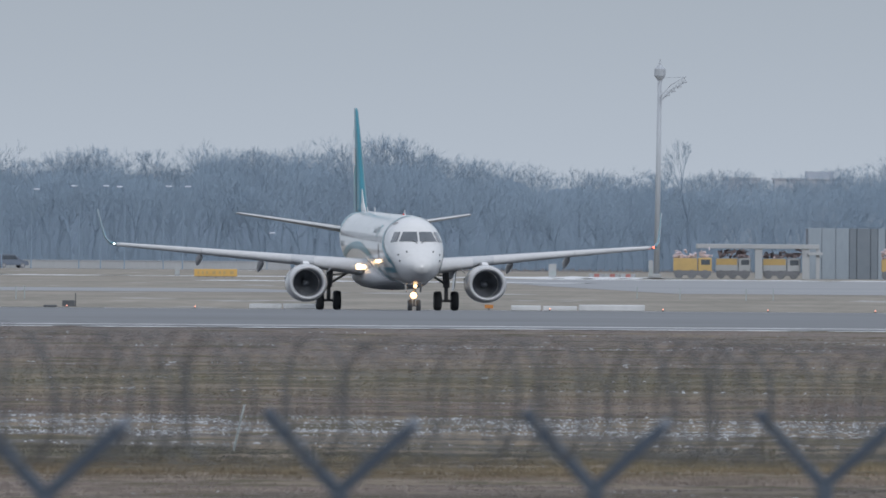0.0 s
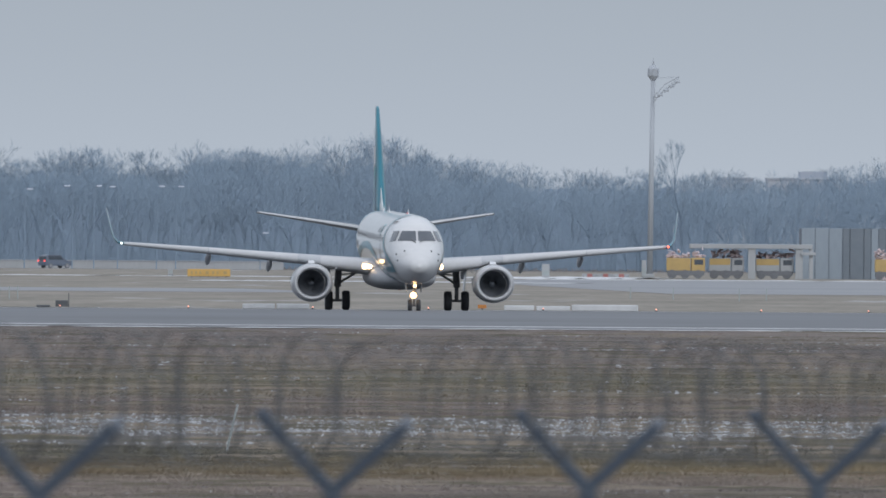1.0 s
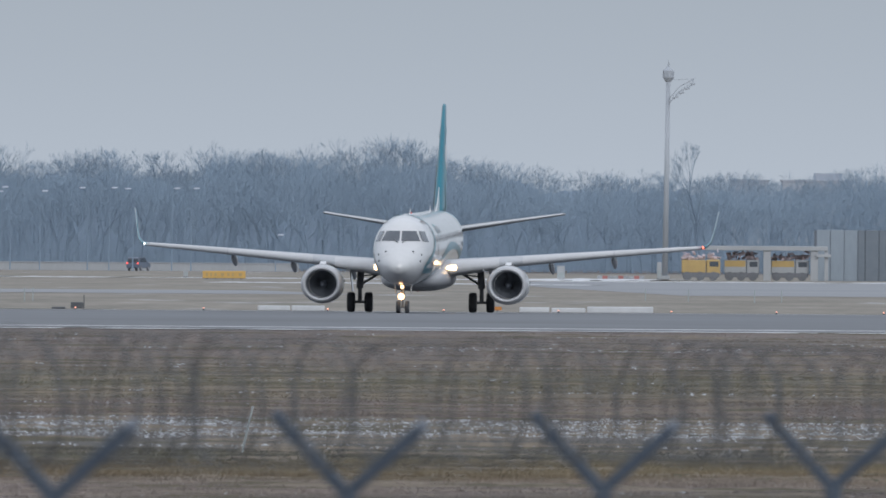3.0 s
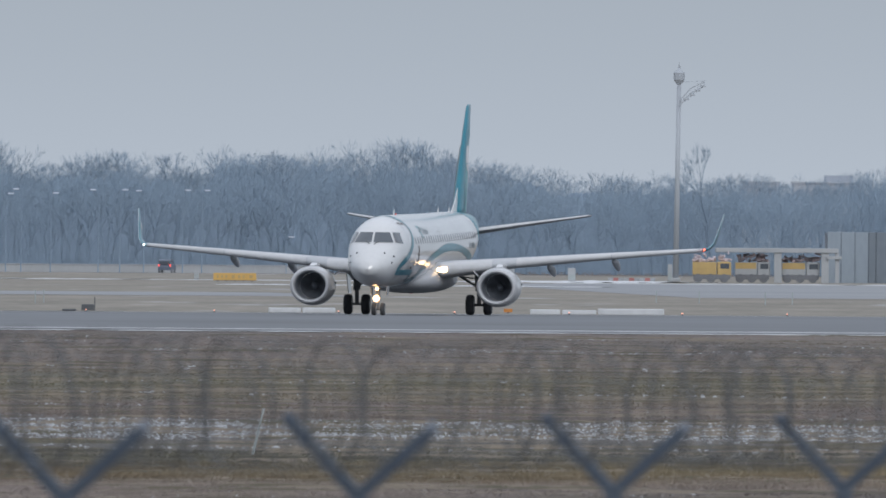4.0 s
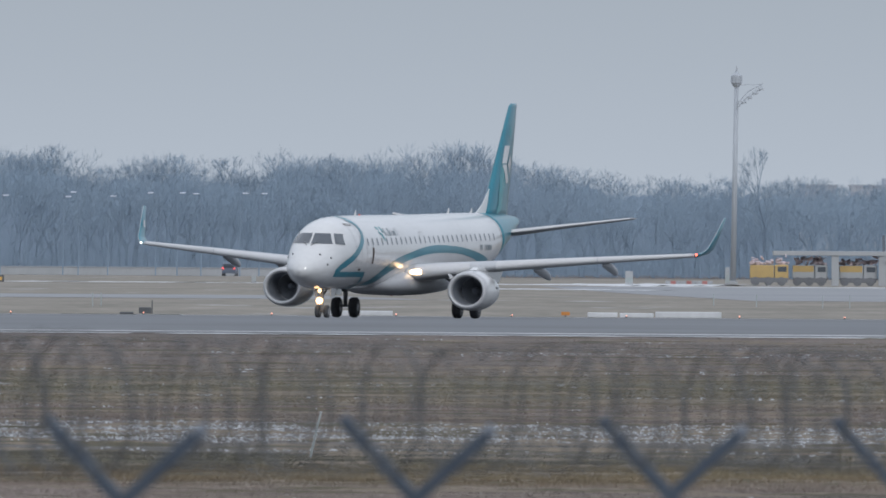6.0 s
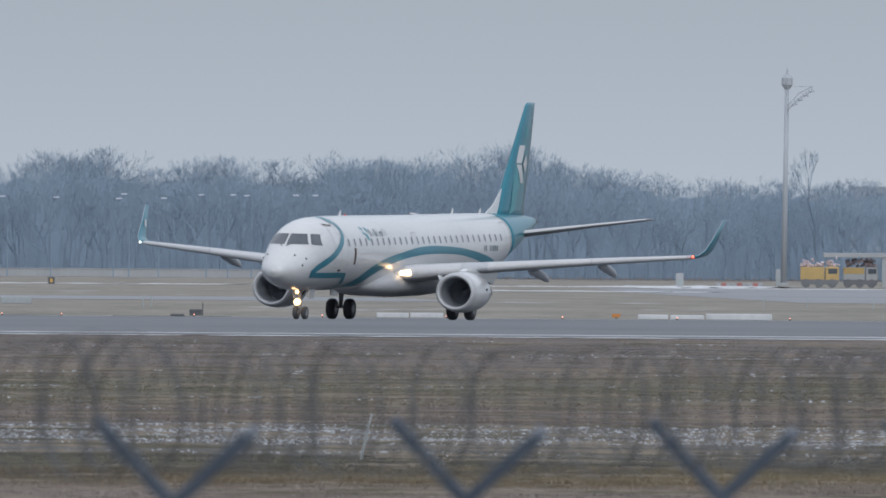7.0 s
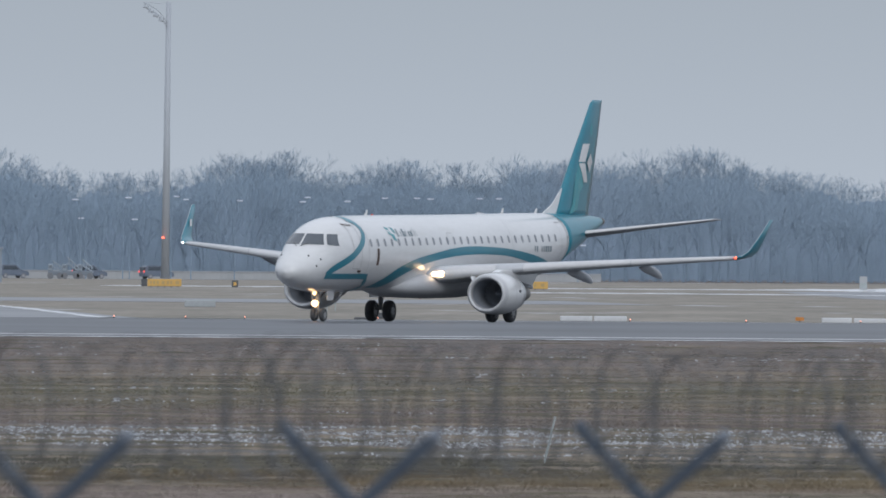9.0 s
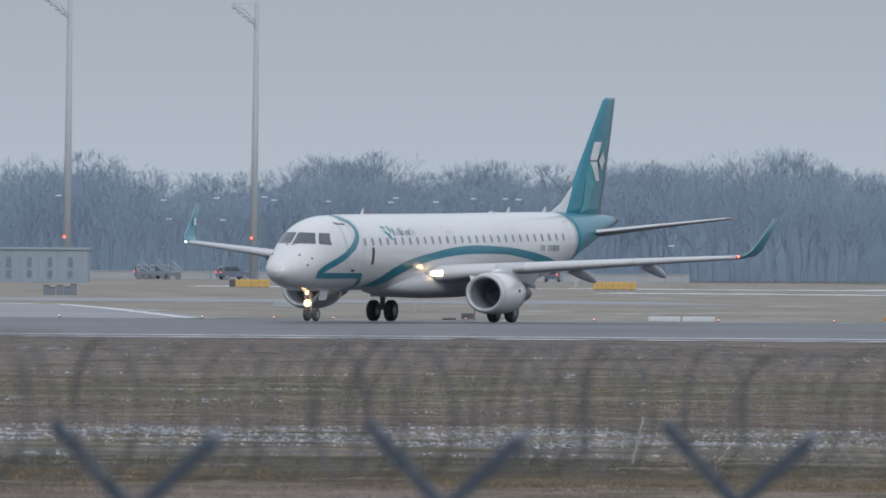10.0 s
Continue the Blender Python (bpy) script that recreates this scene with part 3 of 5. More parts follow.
part("beacon", ball(bmesh.new(), (0, -8.6, t + 0.02), 0.05), M_BEACON, airliner, "red anti-collision beacon")
part("beacon", ball(bmesh.new(), (0, -2.6, 1.06), 0.06), M_BEACON, airliner, "red belly beacon")

FOIL = [(0, 0), (0.012, 0.2), (0.05, 0.36), (0.15, 0.5), (0.35, 0.56), (0.6, 0.42), (0.85, 0.18), (1, 0.02), (0.85, -0.08), (0.6, -0.28), (0.35, -0.44), (0.15, -0.42), (0.05, -0.3), (0.012, -0.16)]


def foil(le, chord, thick, x, z):
    return [(x, -(le - chord * a), z + thick * b) for a, b in FOIL]


def foil_lean(le, chord, thick, x, z, lean):
    """A wing section whose thickness leans inwards by some degrees, for the blended winglet."""
    c, q = math.cos(radians(lean)), math.sin(radians(lean))
    return [(x - thick * b * q, -(le - chord * a), z + thick * b * c) for a, b in FOIL]


def foil_side(le, chord, thick, x, z):
    """A section of the fin: chord along y, thickness along x."""
    return [(x + thick * b, -(le - chord * a), z) for a, b in FOIL]


for sx in (-1, 1):
    wing = part("wing", loft(bmesh.new(), [foil(5.3, 7.1, 0.92, sx * 0.9, 2.05), foil(4.9, 6.5, 0.86, sx * 1.6, 2.12), foil(2.85, 4.15, 0.52, sx * 4.9, 2.5), foil(0.4, 2.9, 0.34, sx * 9.4, 2.89), foil(-1.85, 1.7, 0.19, sx * 13.55, 3.22)]), M_WING, airliner, smooth=True)
    # slat edge line and bright leading edge
    bm = bmesh.new()
    le = [(1.7, 4.86, 2.13, 0.86), (4.0, 3.42, 2.39, 0.6)], [(5.1, 2.76, 2.52, 0.51), (9.4, 0.42, 2.89, 0.345)], [(9.44, 0.4, 2.895, 0.345), (13.4, -1.75, 3.21, 0.2)]
    for seg in le:
        rr = []
        for x, l, z, th in seg:
            c = 0.1 * (7 - x * 0.38)
            rr.append([(sx * x, -(l + 0.012 - c * a), z + (th + 0.012) * b) for a, b in ((0.7, 0.47), (0.35, 0.41), (0.1, 0.25), (0, 0), (0.1, -0.2), (0.35, -0.3), (0.6, -0.32))])
        patch(bm, rr)
    part("slat", bm, M_SLAT, wing, "pale leading-edge slats", smooth=True)
    WL = [(-1.85, 1.7, 0.19, 13.55, 3.22, 0), (-2.12, 1.42, 0.14, 13.82, 3.3, 35), (-2.55, 1.2, 0.1, 14.02, 3.54, 64), (-3.4, 0.85, 0.075, 14.16, 4.15, 77), (-4.4, 0.42, 0.05, 14.32, 5.0, 79)]
    wlt = part("winglet", loft(bmesh.new(), [foil_lean(le, ch, th, sx * x, z, sx * ln) for le, ch, th, x, z, ln in WL]), M_TEAL, wing, "teal blended winglet", smooth=True)
    bm = bmesh.new()
    for (la, _, _, xa, za, _), (lb, _, _, xb, zb, _) in zip(WL[1:], WL[2:]):
        rod(bm, (sx * xa, -la - 0.012, za), (sx * xb, -lb - 0.012, zb), 0.012, n=6)
    part("leading_edge", bm, M_WING, wlt, "pale metal leading edge")
    bm = bmesh.new()
    patch(bm, [[(sx * (14.1 - 0.075), 3.55, 4.0), (sx * (14.1 - 0.075), 3.78, 4.0)], [(sx * (14.17 - 0.075), 3.72, 4.32), (sx * (14.17 - 0.075), 3.9, 4.32)]])
    part("winglet_mark", bm, M_WHITE, wlt, "small white mark")
    tp = [(-14.9, 3.3, 0.36, 0.5, 4.0), (-16.9, 2.3, 0.22, 3.2, 4.44), (-18.85, 1.25, 0.12, 5.95, 4.86), (-19.1, 0.9, 0.06, 6.05, 4.87)]
    tailplane = part("tailplane", loft(bmesh.new(), [foil(a, c, th, sx * x, z) for a, c, th, x, z in tp]), M_TAIL, airliner, "grey tailplane", smooth=True)
    bm = bmesh.new()
    patch(bm, [[(sx * x, -(a + 0.01 - 0.09 * q), z + (th + 0.012) * k) for q, k in ((1.4, 0.42), (0.6, 0.32), (0.1, 0.16), (0, 0.02))] for a, c, th, x, z in tp[:3]])
    part("leading_edge", bm, M_SLAT, tailplane, "pale leading edge", smooth=True)
    for x, z, s0, ln in ((6.3, 2.47, 0.4, 3.3), (9.3, 2.77, -0.9, 3.0), (3.4, 2.15, 0.5, 3.3)):
        rings = []
        for q, k, drop in ((0, 0.08, 0.0), (0.15, 0.5, 0.02), (0.4, 0.95, 0.06), (0.65, 1.05, 0.16), (0.82, 0.9, 0.27), (0.93, 0.6, 0.36), (1, 0.14, 0.44)):
            rings.append([(sx * x + 0.14 * k * math.cos(a), -(s0 - ln * q), z - drop - 0.1 + 0.2 * k * math.sin(a) * (1.0 if math.sin(a) > 0 else 1.15)) for a in [i * math.tau / 14 for i in range(14)]])
        part("flap_fairing", loft(bmesh.new(), rings), M_WING, wing, smooth=True)
    # root landing light in the leading edge
    bm = bmesh.new()
    lens = []
    for y, k in ((-4.93, 0.8), (-4.88, 1.0), (-4.6, 1.0)):
        lens.append([(sx * 1.76 + sx * px * k * 0.9, y + 0.5 * px, 2.19 + pz * k * 0.88) for px, pz in ((-0.24, 0.04), (-0.2, 0.09), (0.2, 0.15), (0.26, 0.1), (0.26, -0.11), (0.2, -0.15), (-0.2, -0.12), (-0.24, -0.08))])
    loft(bm, lens)
    part("landing_light", bm, M_LIGHT, wing, "glowing warm landing light")
    part("navigation_light", ball(bmesh.new(), (sx * 13.66, 1.86, 3.25), 0.055), M_LIGHT_R if sx > 0 else M_LIGHT_W, wing, "glowing red navigation light" if sx > 0 else "glowing white navigation light")
    # engine
    ex, ez = sx * 4.5, 1.36
    squash = Matrix.Translation((ex, 0, ez)) @ Matrix.Diagonal((1.035, 1, 0.945, 1)) @ Matrix.Translation((-ex, 0, -ez))
    eng = part("engine", turned(bmesh.new(), (ex, ez), [(-5.5, 0.945), (-5.25, 0.985), (-4.8, 1.01), (-4.2, 1.005), (-3.6, 0.95), (-3.0, 0.85), (-2.96, 0.78), (-3.2, 0.75), (-3.6, 0.72), (-4.9, 0.72), (-5.4, 0.73), (-5.5, 0.78)], 40, closed=True), M_WHITE, airliner, "white engine nacelle", smooth=True)
    eng.matrix_basis = squash
    part("inlet_lip", turned(bmesh.new(), (ex, ez), [(-5.46, 0.955), (-5.64, 0.915), (-5.73, 0.85), (-5.74, 0.79), (-5.66, 0.73), (-5.5, 0.7), (-5.46, 0.82)], 40, closed=True), M_CHROME, eng, "bright metal inlet lip", smooth=True)
    part("inlet_duct", loft(bmesh.new(), [[(ex + r * math.cos(i * math.tau / 40), y, ez + r * math.sin(i * math.tau / 40)) for i in range(40)] for y, r in ((-5.52, 0.702), (-5.2, 0.69), (-4.0, 0.685))], cap=False), M_DUCT, eng, smooth=True)
    for k in range(22):
        bm = bmesh.new()
        a0 = k * math.tau / 22
        g = []
        for r in (0.16, 0.4, 0.67):
            tw = 0.10 + 0.1 * r
            g.append([(ex + r * math.cos(a0 - tw), -4.12, ez + r * math.sin(a0 - tw)), (ex + r * math.cos(a0 + tw), -3.95, ez + r * math.sin(a0 + tw))])
        patch(bm, g)
        part("fan_blade", bm, M_FAN, eng)
    bm = bmesh.new()
    turned(bm, (ex, ez), [(-3.93, 0.68), (-3.85, 0.68)], 32)
    part("stator_disc", bm, M_FAN, eng)
    part("spinner", turned(bmesh.new(), (ex, ez), [(-4.5, 0.01), (-4.4, 0.09), (-4.2, 0.16), (-4.0, 0.2)], 20), M_DUCT, eng, smooth=True)
    part("exhaust_nozzle", turned(bmesh.new(), (ex, ez), [(-3.0, 0.6), (-2.2, 0.55), (-1.5, 0.42), (-1.0, 0.3), (-0.5, 0.06)], 28), M_HOT, eng, smooth=True)
    bm = bmesh.new()
    loft(bm, [[(ex - w, y, z) for w, y, z in ((0.16, -4.7, 2.38), (-0.16, -4.7, 2.38), (-0.2, -0.6, 1.75), (0.2, -0.6, 1.75))], [(ex - w, y, z) for w, y, z in ((0.13, -4.1, 2.52), (-0.13, -4.1, 2.52), (-0.15, 0.4, 2.5), (0.15, 0.4, 2.5))]])
    part("pylon", bm, M_WHITE, eng)
    for yy in (-5.44, -4.55, -3.55):
        rr = float(np.interp(yy, [-5.5, -5.25, -4.8, -4.2, -3.6, -3.0], [0.945, 0.985, 1.01, 1.005, 0.95, 0.85])) + 0.004
        bm = bmesh.new()
        loft(bm, [[(ex + q * math.cos(i * math.tau / 40), y, ez + q * math.sin(i * math.tau / 40)) for i in range(40)] for y, q in ((yy, rr), (yy + 0.03, rr - 0.001))], cap=False)
        part("cowl_seam", bm, M_SEAM, eng)
    for da in (0.15, 2.9):
        bm = bmesh.new()
        ca, sa = math.cos(da), math.sin(da)
        box(bm, ex + ca * 1.0 - 0.03, ex + ca * 1.0 + 0.03, -4.2, -4.0, ez + sa * 1.0 - 0.06, ez + sa * 1.0 + 0.06, 0.01)
        part("cowl_vent", bm, M_DARK, eng)
    bm = bmesh.new()
    loft(bm, [[(ex - sx * 0.95, -4.9, ez + 0.55), (ex - sx * 0.95, -4.0, ez + 0.55), (ex - sx * 0.98, -4.0, ez + 0.57), (ex - sx * 0.98, -4.9, ez + 0.57)], [(ex - sx * 1.2, -4.5, ez + 0.8), (ex - sx * 1.2, -4.0, ez + 0.8), (ex - sx * 1.22, -4.0, ez + 0.81), (ex - sx * 1.22, -4.5, ez + 0.81)]])
    part("strake", bm, M_WHITE, eng)

# fin with its emblem
part("fin", loft(bmesh.new(), [foil_side(-13.5, 4.7, 0.6, 0, 4.7), foil_side(-13.95, 4.2, 0.55, 0, 5.2), foil_side(-15.3, 3.35, 0.44, 0, 6.9), foil_side(-16.85, 2.3, 0.31, 0, 8.7), foil_side(-18.1, 1.4, 0.2, 0, 10.18), foil_side(-18.4, 1.15, 0.13, 0, 10.32)]), M_TEAL, airliner, "teal tail fin", smooth=True)
part("dorsal_fin", loft(bmesh.new(), [[(-0.16, 14.4, 4.8), (0.16, 14.4, 4.8), (0.02, 11.9, 4.85), (-0.02, 11.9, 4.85)], [(-0.12, 14.62, 5.4), (0.12, 14.62, 5.4), (0.02, 13.5, 5.42), (-0.02, 13.5, 5.42)], [(-0.05, 15.0, 6.15), (0.05, 15.0, 6.15), (0.01, 14.66, 6.17), (-0.01, 14.66, 6.17)]]), M_WHITE, airliner, "white dorsal fin")


def fin_x(s, z):
    k = (z - 4.7) / 5.5
    le, ch, th = -13.5 - 4.85 * k, 4.7 - 3.45 * k, 0.6 - 0.4 * k
    q = min(1, max(0, (le - s) / ch))
    return th * (np.interp(q, [0, 0.05, 0.15, 0.35, 0.6, 0.85, 1], [0, 0.36, 0.5, 0.56, 0.42, 0.18, 0.02])) + 0.03


for sx in (-1, 1):
    for q in ([(-16.85, 8.27), (-17.6, 8.27), (-17.0, 7.42), (-16.25, 7.42)], [(-16.25, 7.35), (-17.0, 7.35), (-17.4, 6.47), (-16.85, 6.47)], [(-17.8, 7.82), (-18.17, 7.42), (-17.75, 6.92), (-17.25, 7.39)]):
        bm = bmesh.new()
        c = [Vector(p) for p in q]
        patch(bm, [[(sx * fin_x(*p), -p[0], p[1]) for p in [(c[0] * (1 - u) + c[1] * u) * (1 - v) + (c[3] * (1 - u) + c[2] * u) * v for u in (0, 0.25, 0.5, 0.75, 1)]] for v in (0, 0.25, 0.5, 0.75, 1)])
        part("rhombus", bm, M_WHITE, airliner, "white rhombus of the emblem")
    for q in ([(-16.0, 7.15), (-16.5, 7.5), (-16.8, 6.3), (-15.3, 5.4)], [(-15.2, 5.3), (-16.4, 6.2), (-16.0, 5.2), (-14.9, 4.95)], [(-17.7, 8.95), (-17.95, 9.3), (-18.0, 8.7), (-17.75, 8.6)]):
        bm = bmesh.new()
        c = [Vector(p) for p in q]
        patch(bm, [[(sx * (fin_x(*p) - 0.012), -p[0], p[1]) for p in [(c[0] * (1 - u) + c[1] * u) * (1 - v) + (c[3] * (1 - u) + c[2] * u) * v for u in (0, 0.5, 1)]] for v in (0, 0.5, 1)])
        part("fin_facet", bm, M_TEAL_PALE, airliner, "paler teal facet")

# landing gear
WHEELS = []


def wheel(x, y, r, w):
    bm = bmesh.new()
    prof = [(-w / 2, r * 0.62), (-w / 2, r * 0.86), (-w * 0.36, r * 0.97), (0, r), (w * 0.36, r * 0.97), (w / 2, r * 0.86), (w / 2, r * 0.62)]
    n = 28
    loft(bm, [[(px, pr * math.cos(i * math.tau / n), pr * math.sin(i * math.tau / n)) for i in range(n)] for px, pr in prof])
    tyre = part("wheel", bm, M_RUBBER, airliner, "black rubber wheel", smooth=True)
    bm = bmesh.new()
    prof = [(-w * 0.53, r * 0.1), (-w * 0.53, r * 0.3), (-w * 0.46, r * 0.5), (-w * 0.52, r * 0.6), (w * 0.52, r * 0.6), (w * 0.46, r * 0.5), (w * 0.53, r * 0.3), (w * 0.53, r * 0.1)]
    loft(bm, [[(px, pr * math.cos(i * math.tau / 16), pr * math.sin(i * math.tau / 16)) for i in range(16)] for px, pr in prof])
    for i in range(6):
        a = i * math.tau / 6
        for e in (-1, 1):
            box(bm, e * w * 0.5 - 0.012, e * w * 0.5 + 0.012, r * 0.42 * math.cos(a) - 0.03, r * 0.42 * math.cos(a) + 0.03, r * 0.42 * math.sin(a) - 0.03, r * 0.42 * math.sin(a) + 0.03)
    part("rim", bm, M_RIM, tyre, "grey metal rim")
    tyre.location = (x, y, r)
    WHEELS.append((tyre, x, y, r))


for sx in (-1, 1):
    for dx in (-0.43, 0.43):
        wheel(sx * 2.97 + dx, 0.0, 0.49, 0.37)
    bm = bmesh.new()
    rod(bm, (sx * 2.97, 0.0, 0.5), (sx * 2.97, -0.1, 1.35), 0.1)
    rod(bm, (sx * 2.97, -0.1, 1.2), (sx * 2.9, -0.15, 2.3), 0.17)
    rod(bm, (sx * 2.97, 0.05, 1.25), (sx * 2.9, 1.2, 2.2), 0.06)
    box(bm, sx * 2.97 - 0.16, sx * 2.97 + 0.16, -0.22, -0.02, 1.15, 1.5, 0.03)
    rod(bm, (sx * 2.97 - 0.42, 0, 0.49), (sx * 2.97 + 0.42, 0, 0.49), 0.07)
    part("main_gear_strut", bm, M_GEAR, airliner)
    bm = bmesh.new()
    rod(bm, (sx * 2.9, -0.12, 1.35), (sx * 1.75, -0.2, 2.05), 0.06)
    rod(bm, (sx * 2.95, -0.12, 1.75), (sx * 2.0, -0.2, 1.85), 0.035)
    rod(bm, (sx * 2.97, 0.2, 0.7), (sx * 2.97, 0.3, 1.05), 0.03)
    rod(bm, (sx * 2.97, 0.3, 1.05), (sx * 2.97, 0.0, 1.4), 0.03)
    part("side_brace", bm, M_GEAR, airliner)
    bm = bmesh.new()
    loft(bm, [[(sx * 3.3, -0.5, 1.0), (sx * 3.34, -0.5, 1.0), (sx * 3.34, 0.5, 1.0), (sx * 3.3, 0.5, 1.0)], [(sx * 3.42, -0.6, 2.2), (sx * 3.46, -0.6, 2.2), (sx * 3.46, 0.6, 2.2), (sx * 3.42, 0.6, 2.2)]])
    part("gear_door", bm, M_WHITE, airliner)
    wheel(sx * 0.21, -14.64, 0.3, 0.2)
    bm = bmesh.new()
    loft(bm, [[(sx * 0.34, -14.6, 0.95), (sx * 0.37, -14.6, 0.95), (sx * 0.37, -13.9, 0.95), (sx * 0.34, -13.9, 0.95)], [(sx * 0.38, -14.7, 1.4), (sx * 0.41, -14.7, 1.4), (sx * 0.41, -13.8, 1.4), (sx * 0.38, -13.8, 1.4)]])
    part("nose_gear_door", bm, M_WHITE, airliner)
bm = bmesh.new()
rod(bm, (0, -14.64, 0.3), (0, -14.7, 0.85), 0.055)
rod(bm, (0, -14.7, 0.8), (0, -14.85, 1.5), 0.09)
rod(bm, (-0.2, -14.64, 0.3), (0.2, -14.64, 0.3), 0.05)
rod(bm, (0, -14.8, 0.95), (0, -13.7, 1.45), 0.045)
rod(bm, (0, -14.9, 0.45), (0, -15.0, 0.7), 0.025)
rod(bm, (0, -15.0, 0.7), (0, -14.75, 0.95), 0.025)
part("nose_gear_strut", bm, M_GEAR, airliner)
part("taxi_light", ball(bmesh.new(), (-0.06, -14.98, 0.8), 0.165, 14), M_TAXI, airliner, "glowing warm taxi light")
part("taxi_light", ball(bmesh.new(), (0.0, -15.2, 1.26), 0.09, 12), M_TAXI, airliner, "small glowing warm taxi light")

# ---------------------------------------------------------------- fence in the foreground


def bear(b, d):
    """Lateral place of a bearing b (in parts of the lens's focal length) at distance d."""
    return b * d / F


FENCE_DIR = Vector((-0.9, -3.1, 0)).normalized()
FENCE_OUT = Vector((FENCE_DIR[1], -FENCE_DIR[0], 0)) * -1


def fence_post(i):
    return Vector((0.551 - 0.9 * i - (0.028 if i == 2 else 0), 60 - 3.1 * i, 2.14 + 0.027 * i))


fence = tagged(new("security_fence"), "dark grey steel fence with forked post tops", "fence")
for i in range(-3, 7):
    p = fence_post(i)
    bm = bmesh.new()
    box(bm, p[0] - 0.03, p[0] + 0.03, p[1] - 0.03, p[1] + 0.03, -0.7, p[2] + 0.01, 0.006)
    post = part("post", bm, M_FENCE, fence)
    for e in (-1, 1):
        tip = p + FENCE_OUT * (0.247 * e + 0.006) + Vector((0, 0, 0.236 - 0.014 * e))
        d = (tip - p).normalized()
        n = FENCE_DIR * 0.02
        q = d.cross(FENCE_DIR).normalized() * 0.019
        bm = bmesh.new()
        loft(bm, [[c + n + q, c - n + q, c - n - q, c + n - q] for c in (p - d * 0.02, tip)])
        part("arm", bm, M_FENCE, post)
        bm = bmesh.new()
        ball(bm, tip + d * 0.012 + Vector((0, 0, 0.004)), 0.024, 8)
        part("cap", bm, M_PANEL if e > 0 else M_FENCE, post)
for dz in (-0.02, -0.5, -1.0, -1.6, -2.2):
    bm = bmesh.new()
    rod(bm, fence_post(-3) + Vector((0, 0, dz)), fence_post(6) + Vector((0, 0, dz)), 0.004, n=5)
    part("line_wire", bm, M_WIRE, fence)
coil = tagged(new("razor_wire"), "dark coiled razor wire lying in the fence forks", "wire")
r = random.Random(11)
length = (fence_post(6) - fence_post(-3)).length
t = 0.0
while t < length:
    c = fence_post(-3).lerp(fence_post(6), t / length) + Vector((0, 0, 0.315))
    rad = 0.222 + r.uniform(-0.012, 0.012)
    tilt = r.uniform(-0.5, 0.5)
    slim = r.uniform(0.45, 0.9)
    ax = (FENCE_DIR + FENCE_OUT * tilt + Vector((0, 0, r.uniform(-0.12, 0.12)))).normalized()
    u = Vector((0, 0, 1)).cross(ax).normalized()
    v = ax.cross(u)
    ring = []
    bm = bmesh.new()
    m = 26
    for k in range(m):
        a = k * math.tau / m
        rr = rad * (1 + 0.04 * math.sin(3 * a + t))
        o = u * (math.cos(a) * slim) + v * math.sin(a)
        b = c + o * rr
        w = 0.006 + 0.0025 * (k % 2)
        ring.append([b + o * 0.0025 + ax * w, b - o * 0.0025 + ax * w, b - o * 0.0025 - ax * w, b + o * 0.0025 - ax * w])
    ring.append(ring[0])
    loft(bm, ring, cap=False)
    part("loop", bm, M_WIRE, coil)
    t += 0.2 + r.uniform(-0.05, 0.05)

# leaning marker stake in the grass
stake = tagged(new("marker_stake"), "thin pale leaning stake in the winter grass", "stake")
stake.location = (-3.78, 302, -0.72)
bm = bmesh.new()
rod(bm, (0, 0, 0), (0.2, 0, 0.86), 0.022, 0.016)
part("shaft", bm, M_CAP, stake)
bm = bmesh.new()
rod(bm, (0.195, 0, 0.84), (0.205, 0, 0.88), 0.022)
part("tip", bm, M_WALL, stake)

# dry weeds that stand out of the mown grass
r = random.Random(17)
for wx, wy in ((5.63, 284), (5.45, 284.5), (-2.1, 281)):
    weed = tagged(new("dry_weed"), "thin dark dry weed stalks in the winter grass", "weed", "dry weeds")
    weed.location = (wx, wy, ground_z(wy) - 0.02)
    for _ in range(4):
        bx, lean, hh = r.uniform(-0.05, 0.05), r.gauss(0, 0.06), r.uniform(0.28, 0.46)
        bm = bmesh.new()
        rod(bm, (bx, 0, 0), (bx + lean, 0.02, hh), 0.006, 0.003, 5)
        for q in (0.6, 0.75, 0.9):
            rod(bm, (bx + lean * q, 0.02 * q, hh * q), (bx + lean * q + r.gauss(0, 0.04), 0.02, hh * q + 0.06), 0.004, 0.002, 4)
        part("stalk", bm, M_SOD, weed)

# ---------------------------------------------------------------- runway side objects
edge = tagged(new("runway_edge_light"), "small glowing amber light on the runway edge", "runway light", "runway edge lights")
bm = bmesh.new()
rod(bm, (0, 0, 0), (0, 0, 0.08), 0.05, 0.04)
part("base", bm, M_DARK, edge)
part("lens", ball(bmesh.new(), (0, 0, 0.1), 0.036, 10), M_LIGHT_A, edge)
spots = [766, 576, 390, 190, -13, -218, -438, -665, -900, -1005, -1132, -1385]
edge.location = (bear(spots[0], 851), 851, ground_z(851) + 0.01)
for b in spots[1:]:
    copy_thing(edge, pose(bear(b, 851), 851, ground_z(851) + 0.01))


def barrier(b0, b1, h, d=856, coat=M_SNOWPACK):
    x0, x1 = bear(b0, d), bear(b1, d)
    z = ground_z(d)
    bm = bmesh.new()
    box(bm, x0, x1, d, d + 0.5, z, z + h, 0.04)
    tagged(part("snow_covered_block", bm, coat), "low pale concrete block dusted with snow", "concrete block", "pale blocks along the runway")


